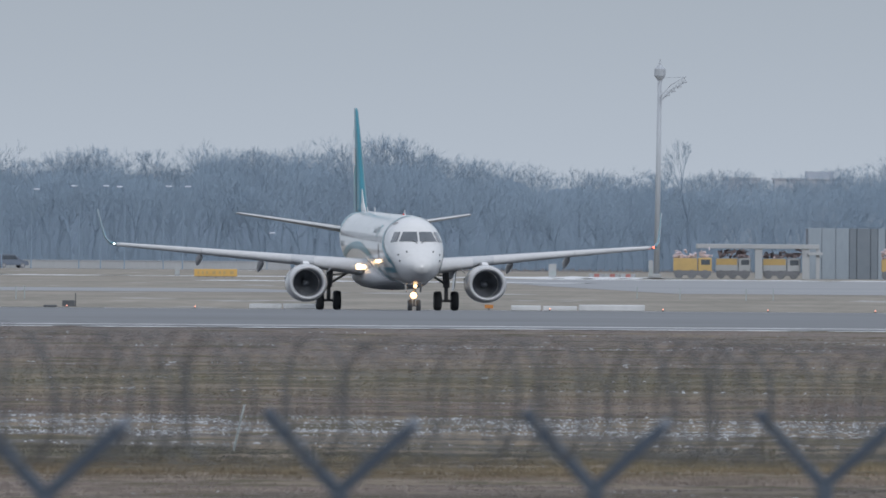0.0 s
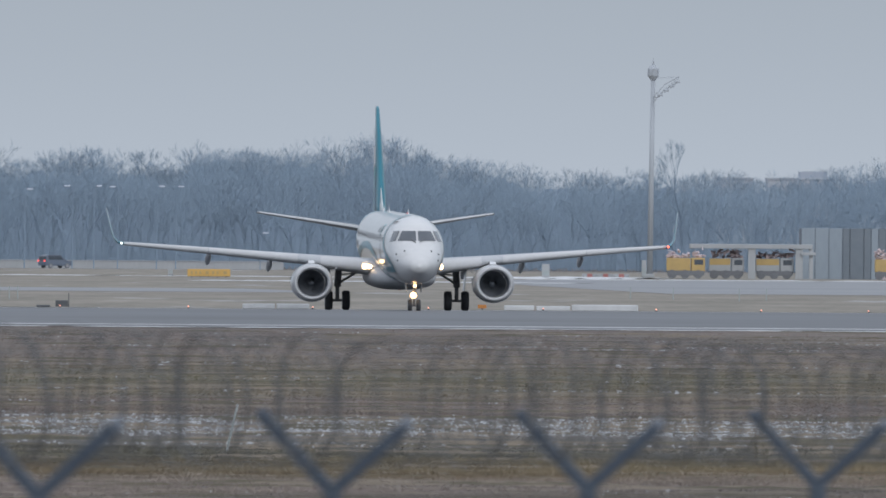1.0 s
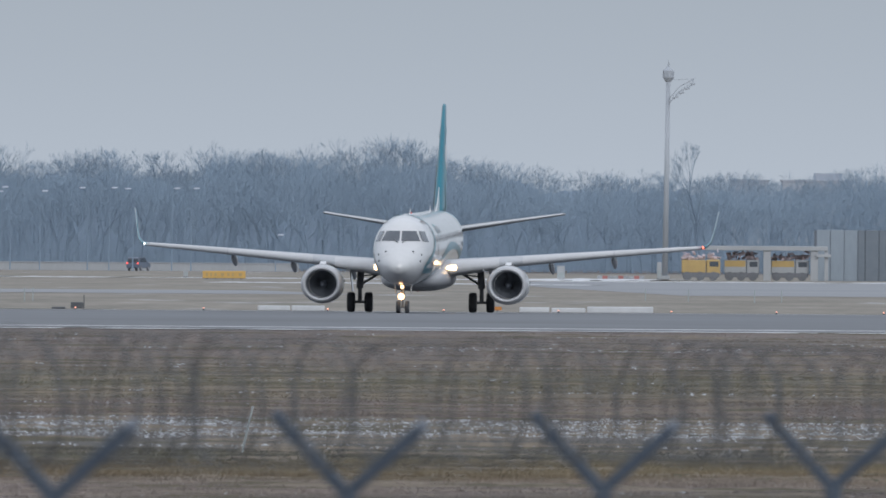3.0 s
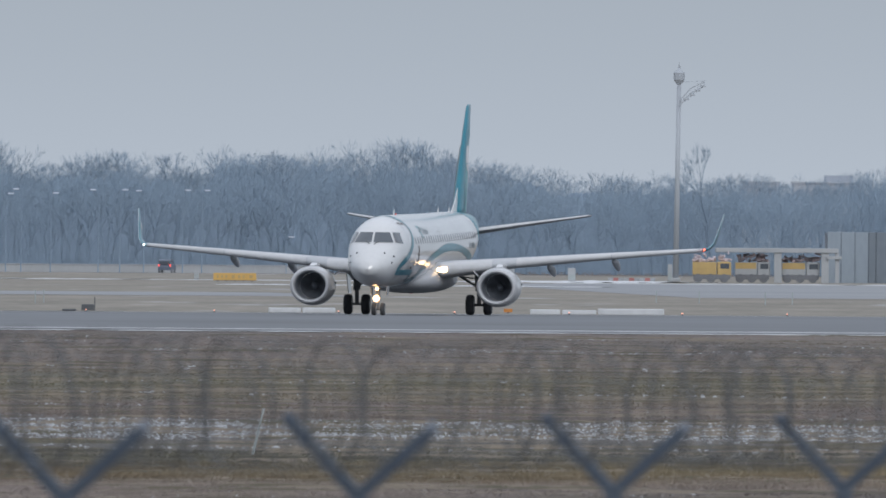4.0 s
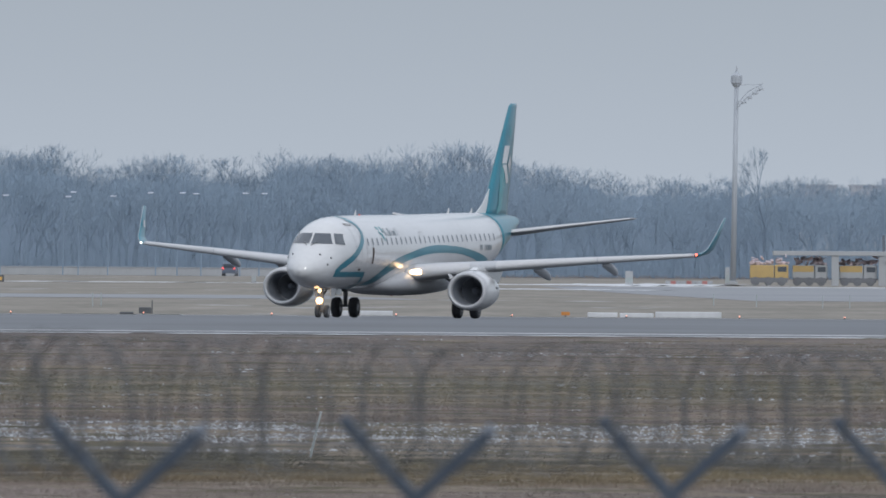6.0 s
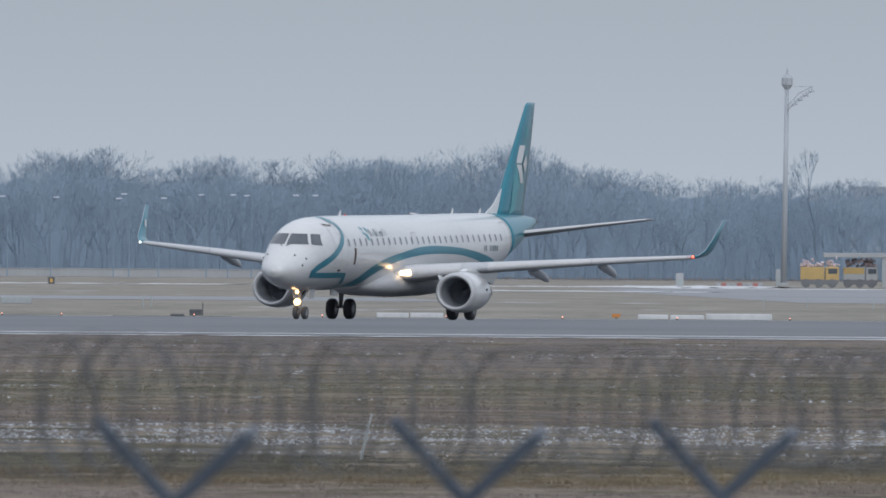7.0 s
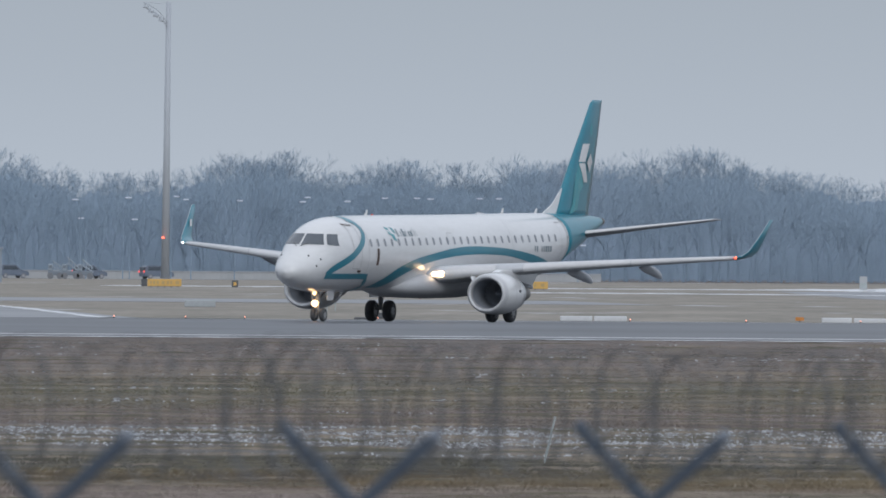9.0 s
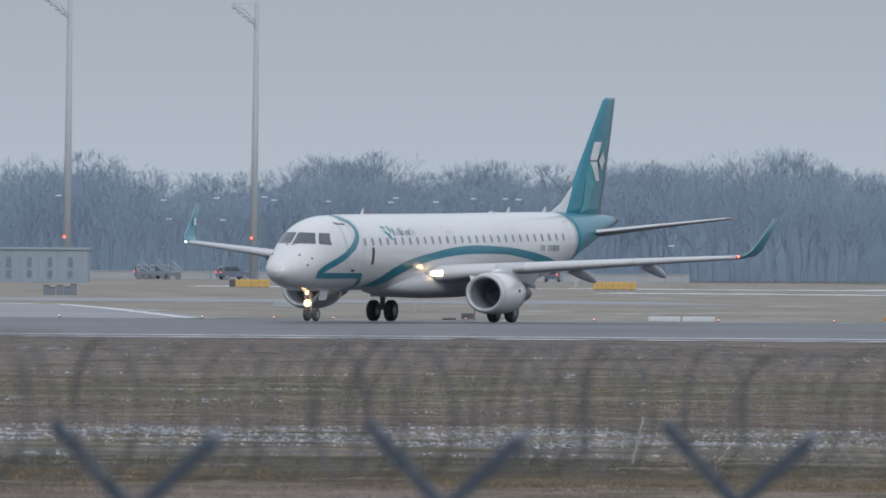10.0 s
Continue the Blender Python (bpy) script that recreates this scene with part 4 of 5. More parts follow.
for b0, b1, h in ((-342, -285, 0.26), (-282, -224, 0.27), (121, 174, 0.26), (178, 238, 0.24), (241, 358, 0.32)):
    barrier(b0, b1, h)

barrier(-1007, -953, 0.42, 1018, M_STALE)

box_unit = tagged(new("field_cabinet"), "small dark cabinet with a thin rod beside it", "cabinet")
box_unit.location = (bear(-662, 858), 858, ground_z(858))
bm = bmesh.new()
box(bm, -0.32, 0.32, -0.2, 0.2, 0.05, 0.36, 0.03)
part("body", bm, M_DARK, box_unit)
bm = bmesh.new()
rod(bm, (0.36, 0, 0), (0.36, 0, 0.72), 0.025)
part("rod", bm, M_DARK, box_unit)
bm = bmesh.new()
box(bm, -1.3, -0.6, -0.2, 0.2, 0, 0.12, 0.04)
part("low_cover", bm, M_DARK, box_unit)

mark = tagged(new("orange_marker"), "small orange marker board beside the runway", "marker")
mark.location = (bear(82, 857), 857, ground_z(857))
bm = bmesh.new()
box(bm, -0.22, 0.22, -0.03, 0.03, 0.1, 0.28, 0.01)
part("board", bm, M_ORANGE, mark)
bm = bmesh.new()
rod(bm, (0, 0, 0), (0, 0, 0.12), 0.03)
part("foot", bm, M_DARK, mark)

# thin marker posts in the far grass
pole = tagged(new("marker_post"), "thin pale marker post in the far grass", "post", "thin marker posts")
bm = bmesh.new()
rod(bm, (0, 0, 0), (0, 0, 0.75), 0.03, 0.025)
part("shaft", bm, M_CAP, pole)
pole.location = (bear(344, 1030), 1030, 0)
for b, d in ((420, 1020), (537, 1000), (585, 1010), (-740, 950), (-755, 940)):
    copy_thing(pole, pose(bear(b, d), d, 0))


def taxi_sign(b0, b1, d, dark_end):
    x0, x1 = bear(b0, d), bear(b1, d)
    sign = tagged(new("taxiway_sign"), "long low yellow taxiway sign on short legs", "sign", "yellow taxiway signs")
    sign.location = (x0, d, ground_z(d))
    w = x1 - x0
    bm = bmesh.new()
    box(bm, 0, w, -0.12, 0.12, 0.14, 0.86, 0.03)
    part("face", bm, M_YELLOW, sign)
    for i in range(5):
        bm = bmesh.new()
        xx = w * (i + 0.5) / 5
        rod(bm, (xx, 0, 0), (xx, 0, 0.15), 0.04)
        part("leg", bm, M_DARK, sign)
    for k, (q, ww) in enumerate(((0.1, 0.2), (0.2, 0.22), (0.3, 0.22), (0.46, 0.3), (0.6, 0.24), (0.7, 0.2), (0.88, 0.34))):
        bm = bmesh.new()
        box(bm, w * q - ww / 2, w * q + ww / 2, -0.13, -0.124, 0.34, 0.66)
        part("character", bm, M_TRUCK_Y, sign)
    if dark_end:
        bm = bmesh.new()
        box(bm, -0.62, -0.04, -0.12, 0.12, 0.14, 0.86, 0.03)
        part("dark_panel", bm, M_DARK, sign, "black end panel")


taxi_sign(-440, -364, 1650, False)
taxi_sign(-1073, -1013, 1650, True)
small = tagged(new("taxiway_board"), "small dark board with a yellow figure field", "sign")
small.location = (bear(-918, 1650), 1650, 0)
bm = bmesh.new()
box(bm, -0.32, 0.32, -0.08, 0.08, 0.1, 0.75, 0.02)
part("board", bm, M_DARK, small)
bm = bmesh.new()
box(bm, -0.14, 0.14, -0.095, -0.085, 0.25, 0.6)
part("field", bm, M_YELLOW, small)

# ---------------------------------------------------------------- masts


def light_mast(x, y, h, w0, w1, side, head):
    mast = tagged(new("floodlight_mast"), "tall pale tapered floodlight mast with a lattice arm", "mast", "floodlight masts")
    mast.location = (x, y, 0)
    bm = bmesh.new()
    rod(bm, (0, 0, 0), (0, 0, h), w0, w1, 16)
    part("pole", bm, M_CONE, mast, smooth=True)
    bm = bmesh.new()
    box(bm, -w0 * 1.6, w0 * 1.6, -w0 * 1.6, w0 * 1.6, 0, 0.4, 0.05)
    part("footing", bm, M_WALL, mast)
    if head:
        bm = bmesh.new()
        loft(bm, [[(rr * math.cos(a), rr * math.sin(a), z) for a in [i * math.tau / 8 for i in range(8)]] for z, rr in ((h - 0.5, w1 * 1.2), (h, 0.62), (h + 0.75, 0.62), (h + 1.2, 0.15), (h + 1.9, 0.03))])
        part("lantern_head", bm, M_CONE, mast)
    top = h - 0.6
    reach = 2.9
    chord = [(0.1, 0, top - 2.3), (reach * 0.45, 0, top - 0.9), (reach, 0, top)]
    bm = bmesh.new()
    for yy in (-0.35, 0.35):
        pts = [Vector((side * a, yy, z)) for a, _, z in chord]
        up = [Vector((side * a, yy, z + 0.55)) for a, _, z in chord]
        for q in (pts, up):
            for a, b in zip(q, q[1:]):
                rod(bm, a, b, 0.05, n=5)
        n = 9
        for i in range(n):
            a = pts[0].lerp(pts[2], i / n)
            b = up[0].lerp(up[2], (i + 0.5) / n)
            c = pts[0].lerp(pts[2], (i + 1) / n)
            rod(bm, a, b, 0.035, n=4)
            rod(bm, b, c, 0.035, n=4)
    part("lattice_arm", bm, M_CONE, mast)
    bm = bmesh.new()
    rod(bm, (0, 0, top + 0.35), (side * reach, 0, top + 0.5), 0.025, n=5)
    part("stay_wire", bm, M_CONE, mast)
    for k in range(4):
        bm = bmesh.new()
        xx = side * (0.9 + k * 0.62)
        zz = top - 1.55 + k * 0.5
        box(bm, xx - 0.25, xx + 0.25, -0.7, 0.7, zz - 0.1, zz + 0.06, 0.02)
        part("floodlight", bm, M_CONE, mast)
    if not head:
        for z in (5.3,):
            part("obstruction_light", ball(bmesh.new(), (-w0 * 0.6, -w0 - 0.05, z), 0.13, 10), M_LIGHT_R, mast, "glowing red obstruction light")
    return mast


light_mast(bear(378, 1850), 1850, 22.4, 0.32, 0.23, 1, True).rotation_euler = (0, radians(0.6), 0)
light_mast(bear(-1042, 1950), 1950, 32.9, 0.48, 0.28, -1, False).rotation_euler = (0, radians(0.35), 0)
light_mast(bear(-1373, 1950), 1950, 33.6, 0.5, 0.3, -1, False).rotation_euler = (0, radians(0.35), 0)

# ---------------------------------------------------------------- shelter with snow-clearing trucks
shed = tagged(new("open_shelter"), "long pale open shelter with a flat roof", "shelter")
SX, SY = bear(449, 1800), 1800
shed.location = (SX, SY, 0)
W = bear(217, 1800)
bm = bmesh.new()
box(bm, 0, W, 0, 6, 3.27, 3.75, 0.05)
part("roof", bm, M_WALL, shed)
for x0, x1 in ((6.3, 7.1), (11.4, 12.2), (12.9, 13.3)):
    bm = bmesh.new()
    box(bm, x0, x1, 0.2, 0.7, 0, 3.268, 0.03)
    part("pillar", bm, M_WALL, shed)
bm = bmesh.new()
box(bm, 12.0, 13.6, -0.2, 0.19, 2.6, 2.9, 0.02)
part("lintel", bm, M_WALL, shed)

hall = tagged(new("clad_hall"), "tall grey hall clad in ribbed panels", "building")
hall.location = (bear(646, 1812), 1812, 0)
r = random.Random(5)
bm = bmesh.new()
box(bm, 0, 24, 0.2, 12, 0, 5.5)
part("wall", bm, M_PANEL, hall)
x = 0.0
while x < 24:
    w = r.choice((0.8, 1.1, 1.5))
    bm = bmesh.new()
    dep = r.choice((0.0, 0.06, 0.14))
    box(bm, x + 0.03, x + w - 0.03, dep, 0.198, 0.0, 5.55, 0.02)
    part("panel", bm, r.choice((M_PANEL, M_HUTWIN, M_PANEL, M_HUTWIN, M_HUT)) if x > 1.5 else M_HUT, hall)
    x += w
bm = bmesh.new()
box(bm, 8.2, 9.6, -0.06, -0.01, 0, 2.4, 0.02)
part("door", bm, M_RUST, hall)


def plough_truck(b0, b1, d, yellow):
    x0, x1 = bear(b0, d), bear(b1, d)
    L = x1 - x0
    truck = tagged(new("snow_plough_truck"), "parked yellow snow-clearing truck with folded brushes on top" if yellow else "parked white snow-clearing truck with a yellow band", "truck", "parked snow-clearing trucks")
    truck.location = (x0, d, 0)
    bm = bmesh.new()
    box(bm, 0.1, L - 0.1, -0.09, 2.2, 0.35, 0.85, 0.03)
    part("chassis", bm, M_HAZEDARK, truck)
    bm = bmesh.new()
    box(bm, 0, L * 0.62, -0.05, 2.3, 0.85, 2.2, 0.06)
    part("body", bm, M_TRUCK_Y if yellow else M_WALL, truck)
    bm = bmesh.new()
    box(bm, L * 0.64, L, -0.05, 2.3, 0.7, 2.25, 0.12)
    cab = part("cab", bm, M_TRUCK_Y if yellow else M_WALL, truck)
    bm = bmesh.new()
    box(bm, L * 0.72, L * 0.95, -0.07, -0.054, 1.5, 2.05, 0.004)
    part("window", bm, M_GLASS, cab)
    bm = bmesh.new()
    box(bm, 0.05, L * 0.62 - 0.05, -0.07, -0.054, 1.5, 2.17, 0.004)
    part("band", bm, M_TRUCK_Y, truck, "orange-yellow side band")
    for k in range(3):
        bm = bmesh.new()
        cx = L * (0.14 + 0.34 * k)
        n = 16
        loft(bm, [[(cx + 0.48 * q * math.cos(i * math.tau / n), y, 0.48 + 0.48 * q * math.sin(i * math.tau / n)) for i in range(n)] for y, q in ((-0.06, 0.7), (-0.06, 0.95), (0.02, 1), (0.22, 1), (0.3, 0.9))])
        part("wheel", bm, M_HAZEDARK, truck)
    rr = random.Random(int(b0))
    bm = bmesh.new()
    for k in range(26):
        cx, cz = rr.uniform(0.2, L - 0.2), 2.3 + rr.random() ** 2 * 0.8
        a = rr.uniform(0, 3.14)
        rod(bm, (cx - 0.35 * math.cos(a), rr.uniform(0.1, 2), cz), (cx + 0.35 * math.cos(a), rr.uniform(0.1, 2), cz + 0.3 * math.sin(a)), rr.uniform(0.05, 0.2), n=7)
    part("folded_brush", bm, M_RUST, truck, "reddish brown folded brush gear")


plough_truck(408, 476, 1797, True)
plough_truck(483, 545, 1801.2, False)
plough_truck(566, 633, 1801.2, False)
plough_truck(777, 830, 1797, True)

# striped barriers and small cabinets by the mast
for b in (272, 300, 328):
    bar = tagged(new("striped_barrier"), "red and white striped barrier board lying in snow", "barrier", "striped barriers")
    bar.location = (bear(b, 1760), 1760, 0)
    for k in range(3):
        bm = bmesh.new()
        box(bm, -0.8 + k * 0.54, -0.26 + k * 0.54 - 0.005, 0, 0.3, 0.12, 0.5, 0.02)
        part("board", bm, M_REDB if k == 1 else M_SNOW, bar)
for b, d, h, w in ((368, 1845, 1.9, 0.5), (194, 1745, 1.5, 0.8), (-470, 1760, 0.9, 0.5)):
    cab = tagged(new("equipment_cabinet"), "pale grey equipment cabinet on the airfield", "cabinet", "pale equipment cabinets")
    cab.location = (bear(b, d), d, 0)
    bm = bmesh.new()
    box(bm, -w / 2, w / 2, -0.2, 0.2, 0.06, h, 0.03)
    part("body", bm, M_WALL, cab)
    bm = bmesh.new()
    box(bm, -w / 2 - 0.05, w / 2 + 0.05, -0.25, 0.25, 0, 0.06)
    part("plinth", bm, M_DARK, cab)
    bm = bmesh.new()
    box(bm, -w / 2 + 0.06, w / 2 - 0.06, -0.215, -0.203, 0.3, h * 0.55)
    part("door", bm, M_CAP, cab)

# long low building
hut = tagged(new("service_building"), "long low grey flat-roofed service building with dark windows", "building")
hut.location = (bear(-1560, 1900), 1900, 0)
HW = bear(223, 1900)
bm = bmesh.new()
box(bm, 0, HW, 0.1, 8, 0, 3.75)
part("wall", bm, M_HUT, hut)
bm = bmesh.new()
box(bm, -0.15, HW + 0.15, -0.1, 8.2, 3.752, 4.05, 0.04)
part("roof", bm, M_HUT, hut)
x = 0.5
while x < HW - 0.8:
    for z0, z1 in ((0.7, 1.4), (1.9, 2.9)):
        bm = bmesh.new()
        box(bm, x, x + 0.5, 0.02, 0.097, z0, z1)
        win = part("window", bm, M_HUTWIN, hut)
        bm = bmesh.new()
        box(bm, x - 0.08, x + 0.58, 0.0, 0.05, z0 - 0.1, z0 - 0.02)
        part("sill", bm, M_HUT, win)
    x += 2.35
for k in range(7):
    bm = bmesh.new()
    box(bm, k * HW / 6.5, k * HW / 6.5 + 0.06, 0.04, 0.096, 0, 3.7)
    part("joint", bm, M_HUT, hut)
for b, h in ((-1408, 1.3), (-1398, 1.0), (-1385, 1.3), (-1372, 1.1), (-1360, 1.5)):
    cab = tagged(new("airfield_cabinet"), "small dark grey cabinet in the far grass", "cabinet", "row of dark cabinets")
    cab.location = (bear(b, 1300), 1300, 0)
    bm = bmesh.new()
    box(bm, -0.24, 0.24, -0.2, 0.2, 0, h * 0.55, 0.03)
    part("body", bm, M_HUTWIN, cab)
    bm = bmesh.new()
    box(bm, -0.27, 0.27, -0.23, 0.23, h * 0.55 + 0.002, h * 0.55 + 0.06, 0.01)
    part("lid", bm, M_DARK, cab)

# ---------------------------------------------------------------- road far behind: wall, cars, lamps
bm = bmesh.new()
box(bm, bear(-1560, 2290), bear(-270, 2290), 2290, 2290.3, 0, 1.05)
tagged(part("wall_north", bm, M_WALL), kind="structure")
bm = bmesh.new()
box(bm, bear(-1560, 2290), bear(-270, 2290), 2289.9, 2290.4, 1.052, 1.15)
tagged(part("trim", bm, M_CONE), kind="structure")


def car(name_label):
    c = tagged(new("car"), name_label, "car", "cars on the far road")
    bm = bmesh.new()
    prof = [(-2.2, 0.35), (-2.25, 0.85), (-2.1, 1.0), (-1.95, 1.62), (-1.6, 1.85), (0.3, 1.85), (1.05, 1.1), (2.1, 0.95), (2.25, 0.6), (2.2, 0.35)]
    loft(bm, [[(x, y * (1 - 0.12 * (z > 1.2)), z) for x, z in prof] for y in (-0.92, 0.92)])
    bmesh.ops.bevel(bm, geom=bm.edges[:], offset=0.05, segments=2, affect="EDGES")
    body = part("body", bm, M_CARBLUE, c)
    for y in (-0.9, 0.9):
        bm = bmesh.new()
        e = 0.03 * (1 if y > 0 else -1)
        loft(bm, [[(x, yy, z) for x, z in ((-1.7, 1.15), (-1.6, 1.68), (0.2, 1.68), (0.75, 1.15))] for yy in (y * 0.93, y * 0.97 + e)])
        part("window", bm, M_GLASS, body)
    bm = bmesh.new()
    box(bm, -2.2, -2.02, -0.7, 0.7, 1.12, 1.6, 0.02)
    part("rear_window", bm, M_GLASS, body)
    for y in (-0.78, 0.78):
        bm = bmesh.new()
        box(bm, -2.32, -2.2, y - 0.1, y + 0.1, 0.88, 1.12, 0.03)
        part("tail_lamp", bm, M_TAILLAMP, body, "glowing red tail lamp")
    for x in (-1.35, 1.35):
        for y in (-0.86, 0.86):
            bm = bmesh.new()
            rod(bm, (x, y - 0.1, 0.34), (x, y + 0.1, 0.34), 0.34, n=16)
            wh = part("wheel", bm, M_HAZEDARK, c)
            bm = bmesh.new()
            rod(bm, (x, y - 0.11, 0.34), (x, y + 0.11, 0.34), 0.2, n=10)
            part("rim", bm, M_RIM, wh)
    return c


CARS = []
for rows, lab in (([(0, -764), (1, -674), (2.5, -577), (3.5, -535), (4.5, -516), (6.5, -512), (10, -512)], "dark blue car slowing down with lit red tail lamps"),
                  ([(0, -1900), (8.5, -1104), (10, -964)], "dark car driving with lit red tail lamps"),
                  ([(0, -2024), (8.5, -1224), (10, -1078)], "dark car driving with lit red tail lamps"),
                  ([(0, -2170), (9, -1314), (10, -1222)], "dark car driving with lit red tail lamps")):
    CARS.append((car(lab), rows))

# parked apron machines, hazy and far
for b, w, h in ((-1237, 1.9, 2.5), (-1210, 2.3, 3.0), (-1184, 2.0, 2.7)):
    mch = tagged(new("apron_machine"), "parked pale blue-grey boarding stairs on a truck", "machine", "parked apron machines")
    mch.location = (bear(b, 2230), 2230, 0)
    bm = bmesh.new()
    box(bm, -w / 2, w / 2, 0, 2, 0.5, 1.1, 0.08)
    part("chassis", bm, M_HUTWIN, mch)
    bm = bmesh.new()
    box(bm, -w / 2, -w / 5, 0.2, 1.8, 1.102, 2.0, 0.1)
    cab = part("cab", bm, M_HUT, mch)
    bm = bmesh.new()
    box(bm, -w / 2 + 0.12, -w / 5 - 0.08, 0.16, 0.196, 1.45, 1.85, 0.01)
    part("window", bm, M_HUTWIN, cab)
    for yy in (0.3, 1.7):
        bm = bmesh.new()
        for dz in (0.0, 0.85):
            rod(bm, (w / 2, yy, 1.0 + dz * 0.6), (-w / 5, yy, h - 0.9 + dz), 0.07, n=6)
        for q in (0.1, 0.35, 0.6, 0.85):
            x, z = w / 2 - q * 0.7 * w, 1.0 + q * (h - 1.9)
            rod(bm, (x, yy, z), (x, yy, z + 0.6 + 0.2 * q), 0.045, n=6)
        part("railing", bm, M_HUT, mch)
    for q in (0.05, 0.2, 0.35, 0.5, 0.65, 0.8, 0.95):
        bm = bmesh.new()
        x, z = w / 2 - q * 0.7 * w, 1.05 + q * (h - 1.9)
        box(bm, x - 0.16, x + 0.16, 0.35, 1.65, z - 0.04, z + 0.04, 0.01)
        part("step", bm, M_HUT, mch)
    for xx in (-w / 3, w / 3):
        bm = bmesh.new()
        rod(bm, (xx, -0.05, 0.42), (xx, 0.3, 0.42), 0.42, n=14)
        part("wheel", bm, M_HAZEDARK, mch)

lamp = tagged(new("street_lamp"), "slim street lamp with a pale flat head", "street lamp", "street lamps before the wood")
bm = bmesh.new()
rod(bm, (0, 0, 0), (0, 0, 11.0), 0.09, 0.05, 8)
rod(bm, (0, 0, 10.95), (0.5, 0, 11.15), 0.04)
part("pole", bm, M_BARK, lamp)
bm = bmesh.new()
box(bm, 0.3, 1.1, -0.2, 0.2, 11.12, 11.28, 0.06)
part("lamp_head", bm, M_LAMP_W, lamp, "pale lamp head")
HEADS = [(-1390, 0), (-1185, -0.5), (-1110, -0.2), (-1025, 0.5), (-990, -0.4), (-913, -0.5), (-802, -0.6), (-775, 0.3), (-723, -0.5), (-600, 0.2), (-558, -0.1), (-489, 0.0), (-455, 0.1),
         (-1180, -3.0), (-1103, -3.1), (-305, -6.2), (-640, 0.4)]
for i, (b, dz) in enumerate(HEADS):
    m = pose(bear(b - 8, 2240), 2240, dz if dz < -1 else 0, 0, 0, (0, 180)[i % 3 == 1])
    if i:
        m = pose(bear(b - 8, 2240), 2240 + i * 0.8, min(0, dz), 0, 0, (0, 180)[i % 3 == 1])
        copy_thing(lamp, m)
    else:
        lamp.matrix_basis = m

# ---------------------------------------------------------------- apartment blocks beyond the wood
for b0, b1, d, h, pent in ((496, 560, 2600, 14.2, 0), (585, 710, 2600, 14.2, 1), (745, 860, 2600, 13.6, 0)):
    x0, x1 = bear(b0, d), bear(b1, d)
    blk = tagged(new("apartment_block"), "pale hazy apartment block with a flat roof", "building", "far apartment blocks")
    blk.location = (x0, d, 0)
    bm = bmesh.new()
    box(bm, 0, x1 - x0, 0, 10, 0, h)
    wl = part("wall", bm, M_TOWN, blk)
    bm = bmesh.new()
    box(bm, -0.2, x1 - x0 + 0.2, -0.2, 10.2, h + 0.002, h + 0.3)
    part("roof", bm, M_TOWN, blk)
    if pent:
        bm = bmesh.new()
        box(bm, (x1 - x0) * 0.45, (x1 - x0) * 0.85, 1, 6, h + 0.3, h + 1.3)
        part("roof_house", bm, M_TOWNWIN, blk)
    x = 0.5
    while x < x1 - x0 - 1.2:
        for z in (h - 2.2, h - 5.2):
            bm = bmesh.new()
            box(bm, x, x + 1.0, -0.04, -0.004, z, z + 1.3)
            part("window", bm, M_TOWNWIN, wl)
        x += 1.9

# ---------------------------------------------------------------- the bare wood
SKYLINE = [(-1530, 266), (-1420, 246), (-1320, 228), (-1260, 263), (-1200, 283), (-1130, 273), (-1040, 278), (-980, 250), (-900, 236), (-830, 240), (-760, 273), (-700, 256), (-610, 256),
           (-520, 266), (-470, 292), (-430, 246), (-390, 232), (-340, 256), (-260, 234), (-210, 244), (-172, 279), (-130, 239), (-80, 234), (-20, 249), (20, 274), (100, 266), (160, 290),
           (280, 294), (350, 292), (420, 296), (500, 296), (620, 302), (700, 292), (780, 274), (860, 264)]


def wood_height(x, y):
    b = x / y * F
    v = np.interp(b, [p[0] for p in SKYLINE], [p[1] for p in SKYLINE])
    return 3 + (441 - v + b * 0.007) * y / F


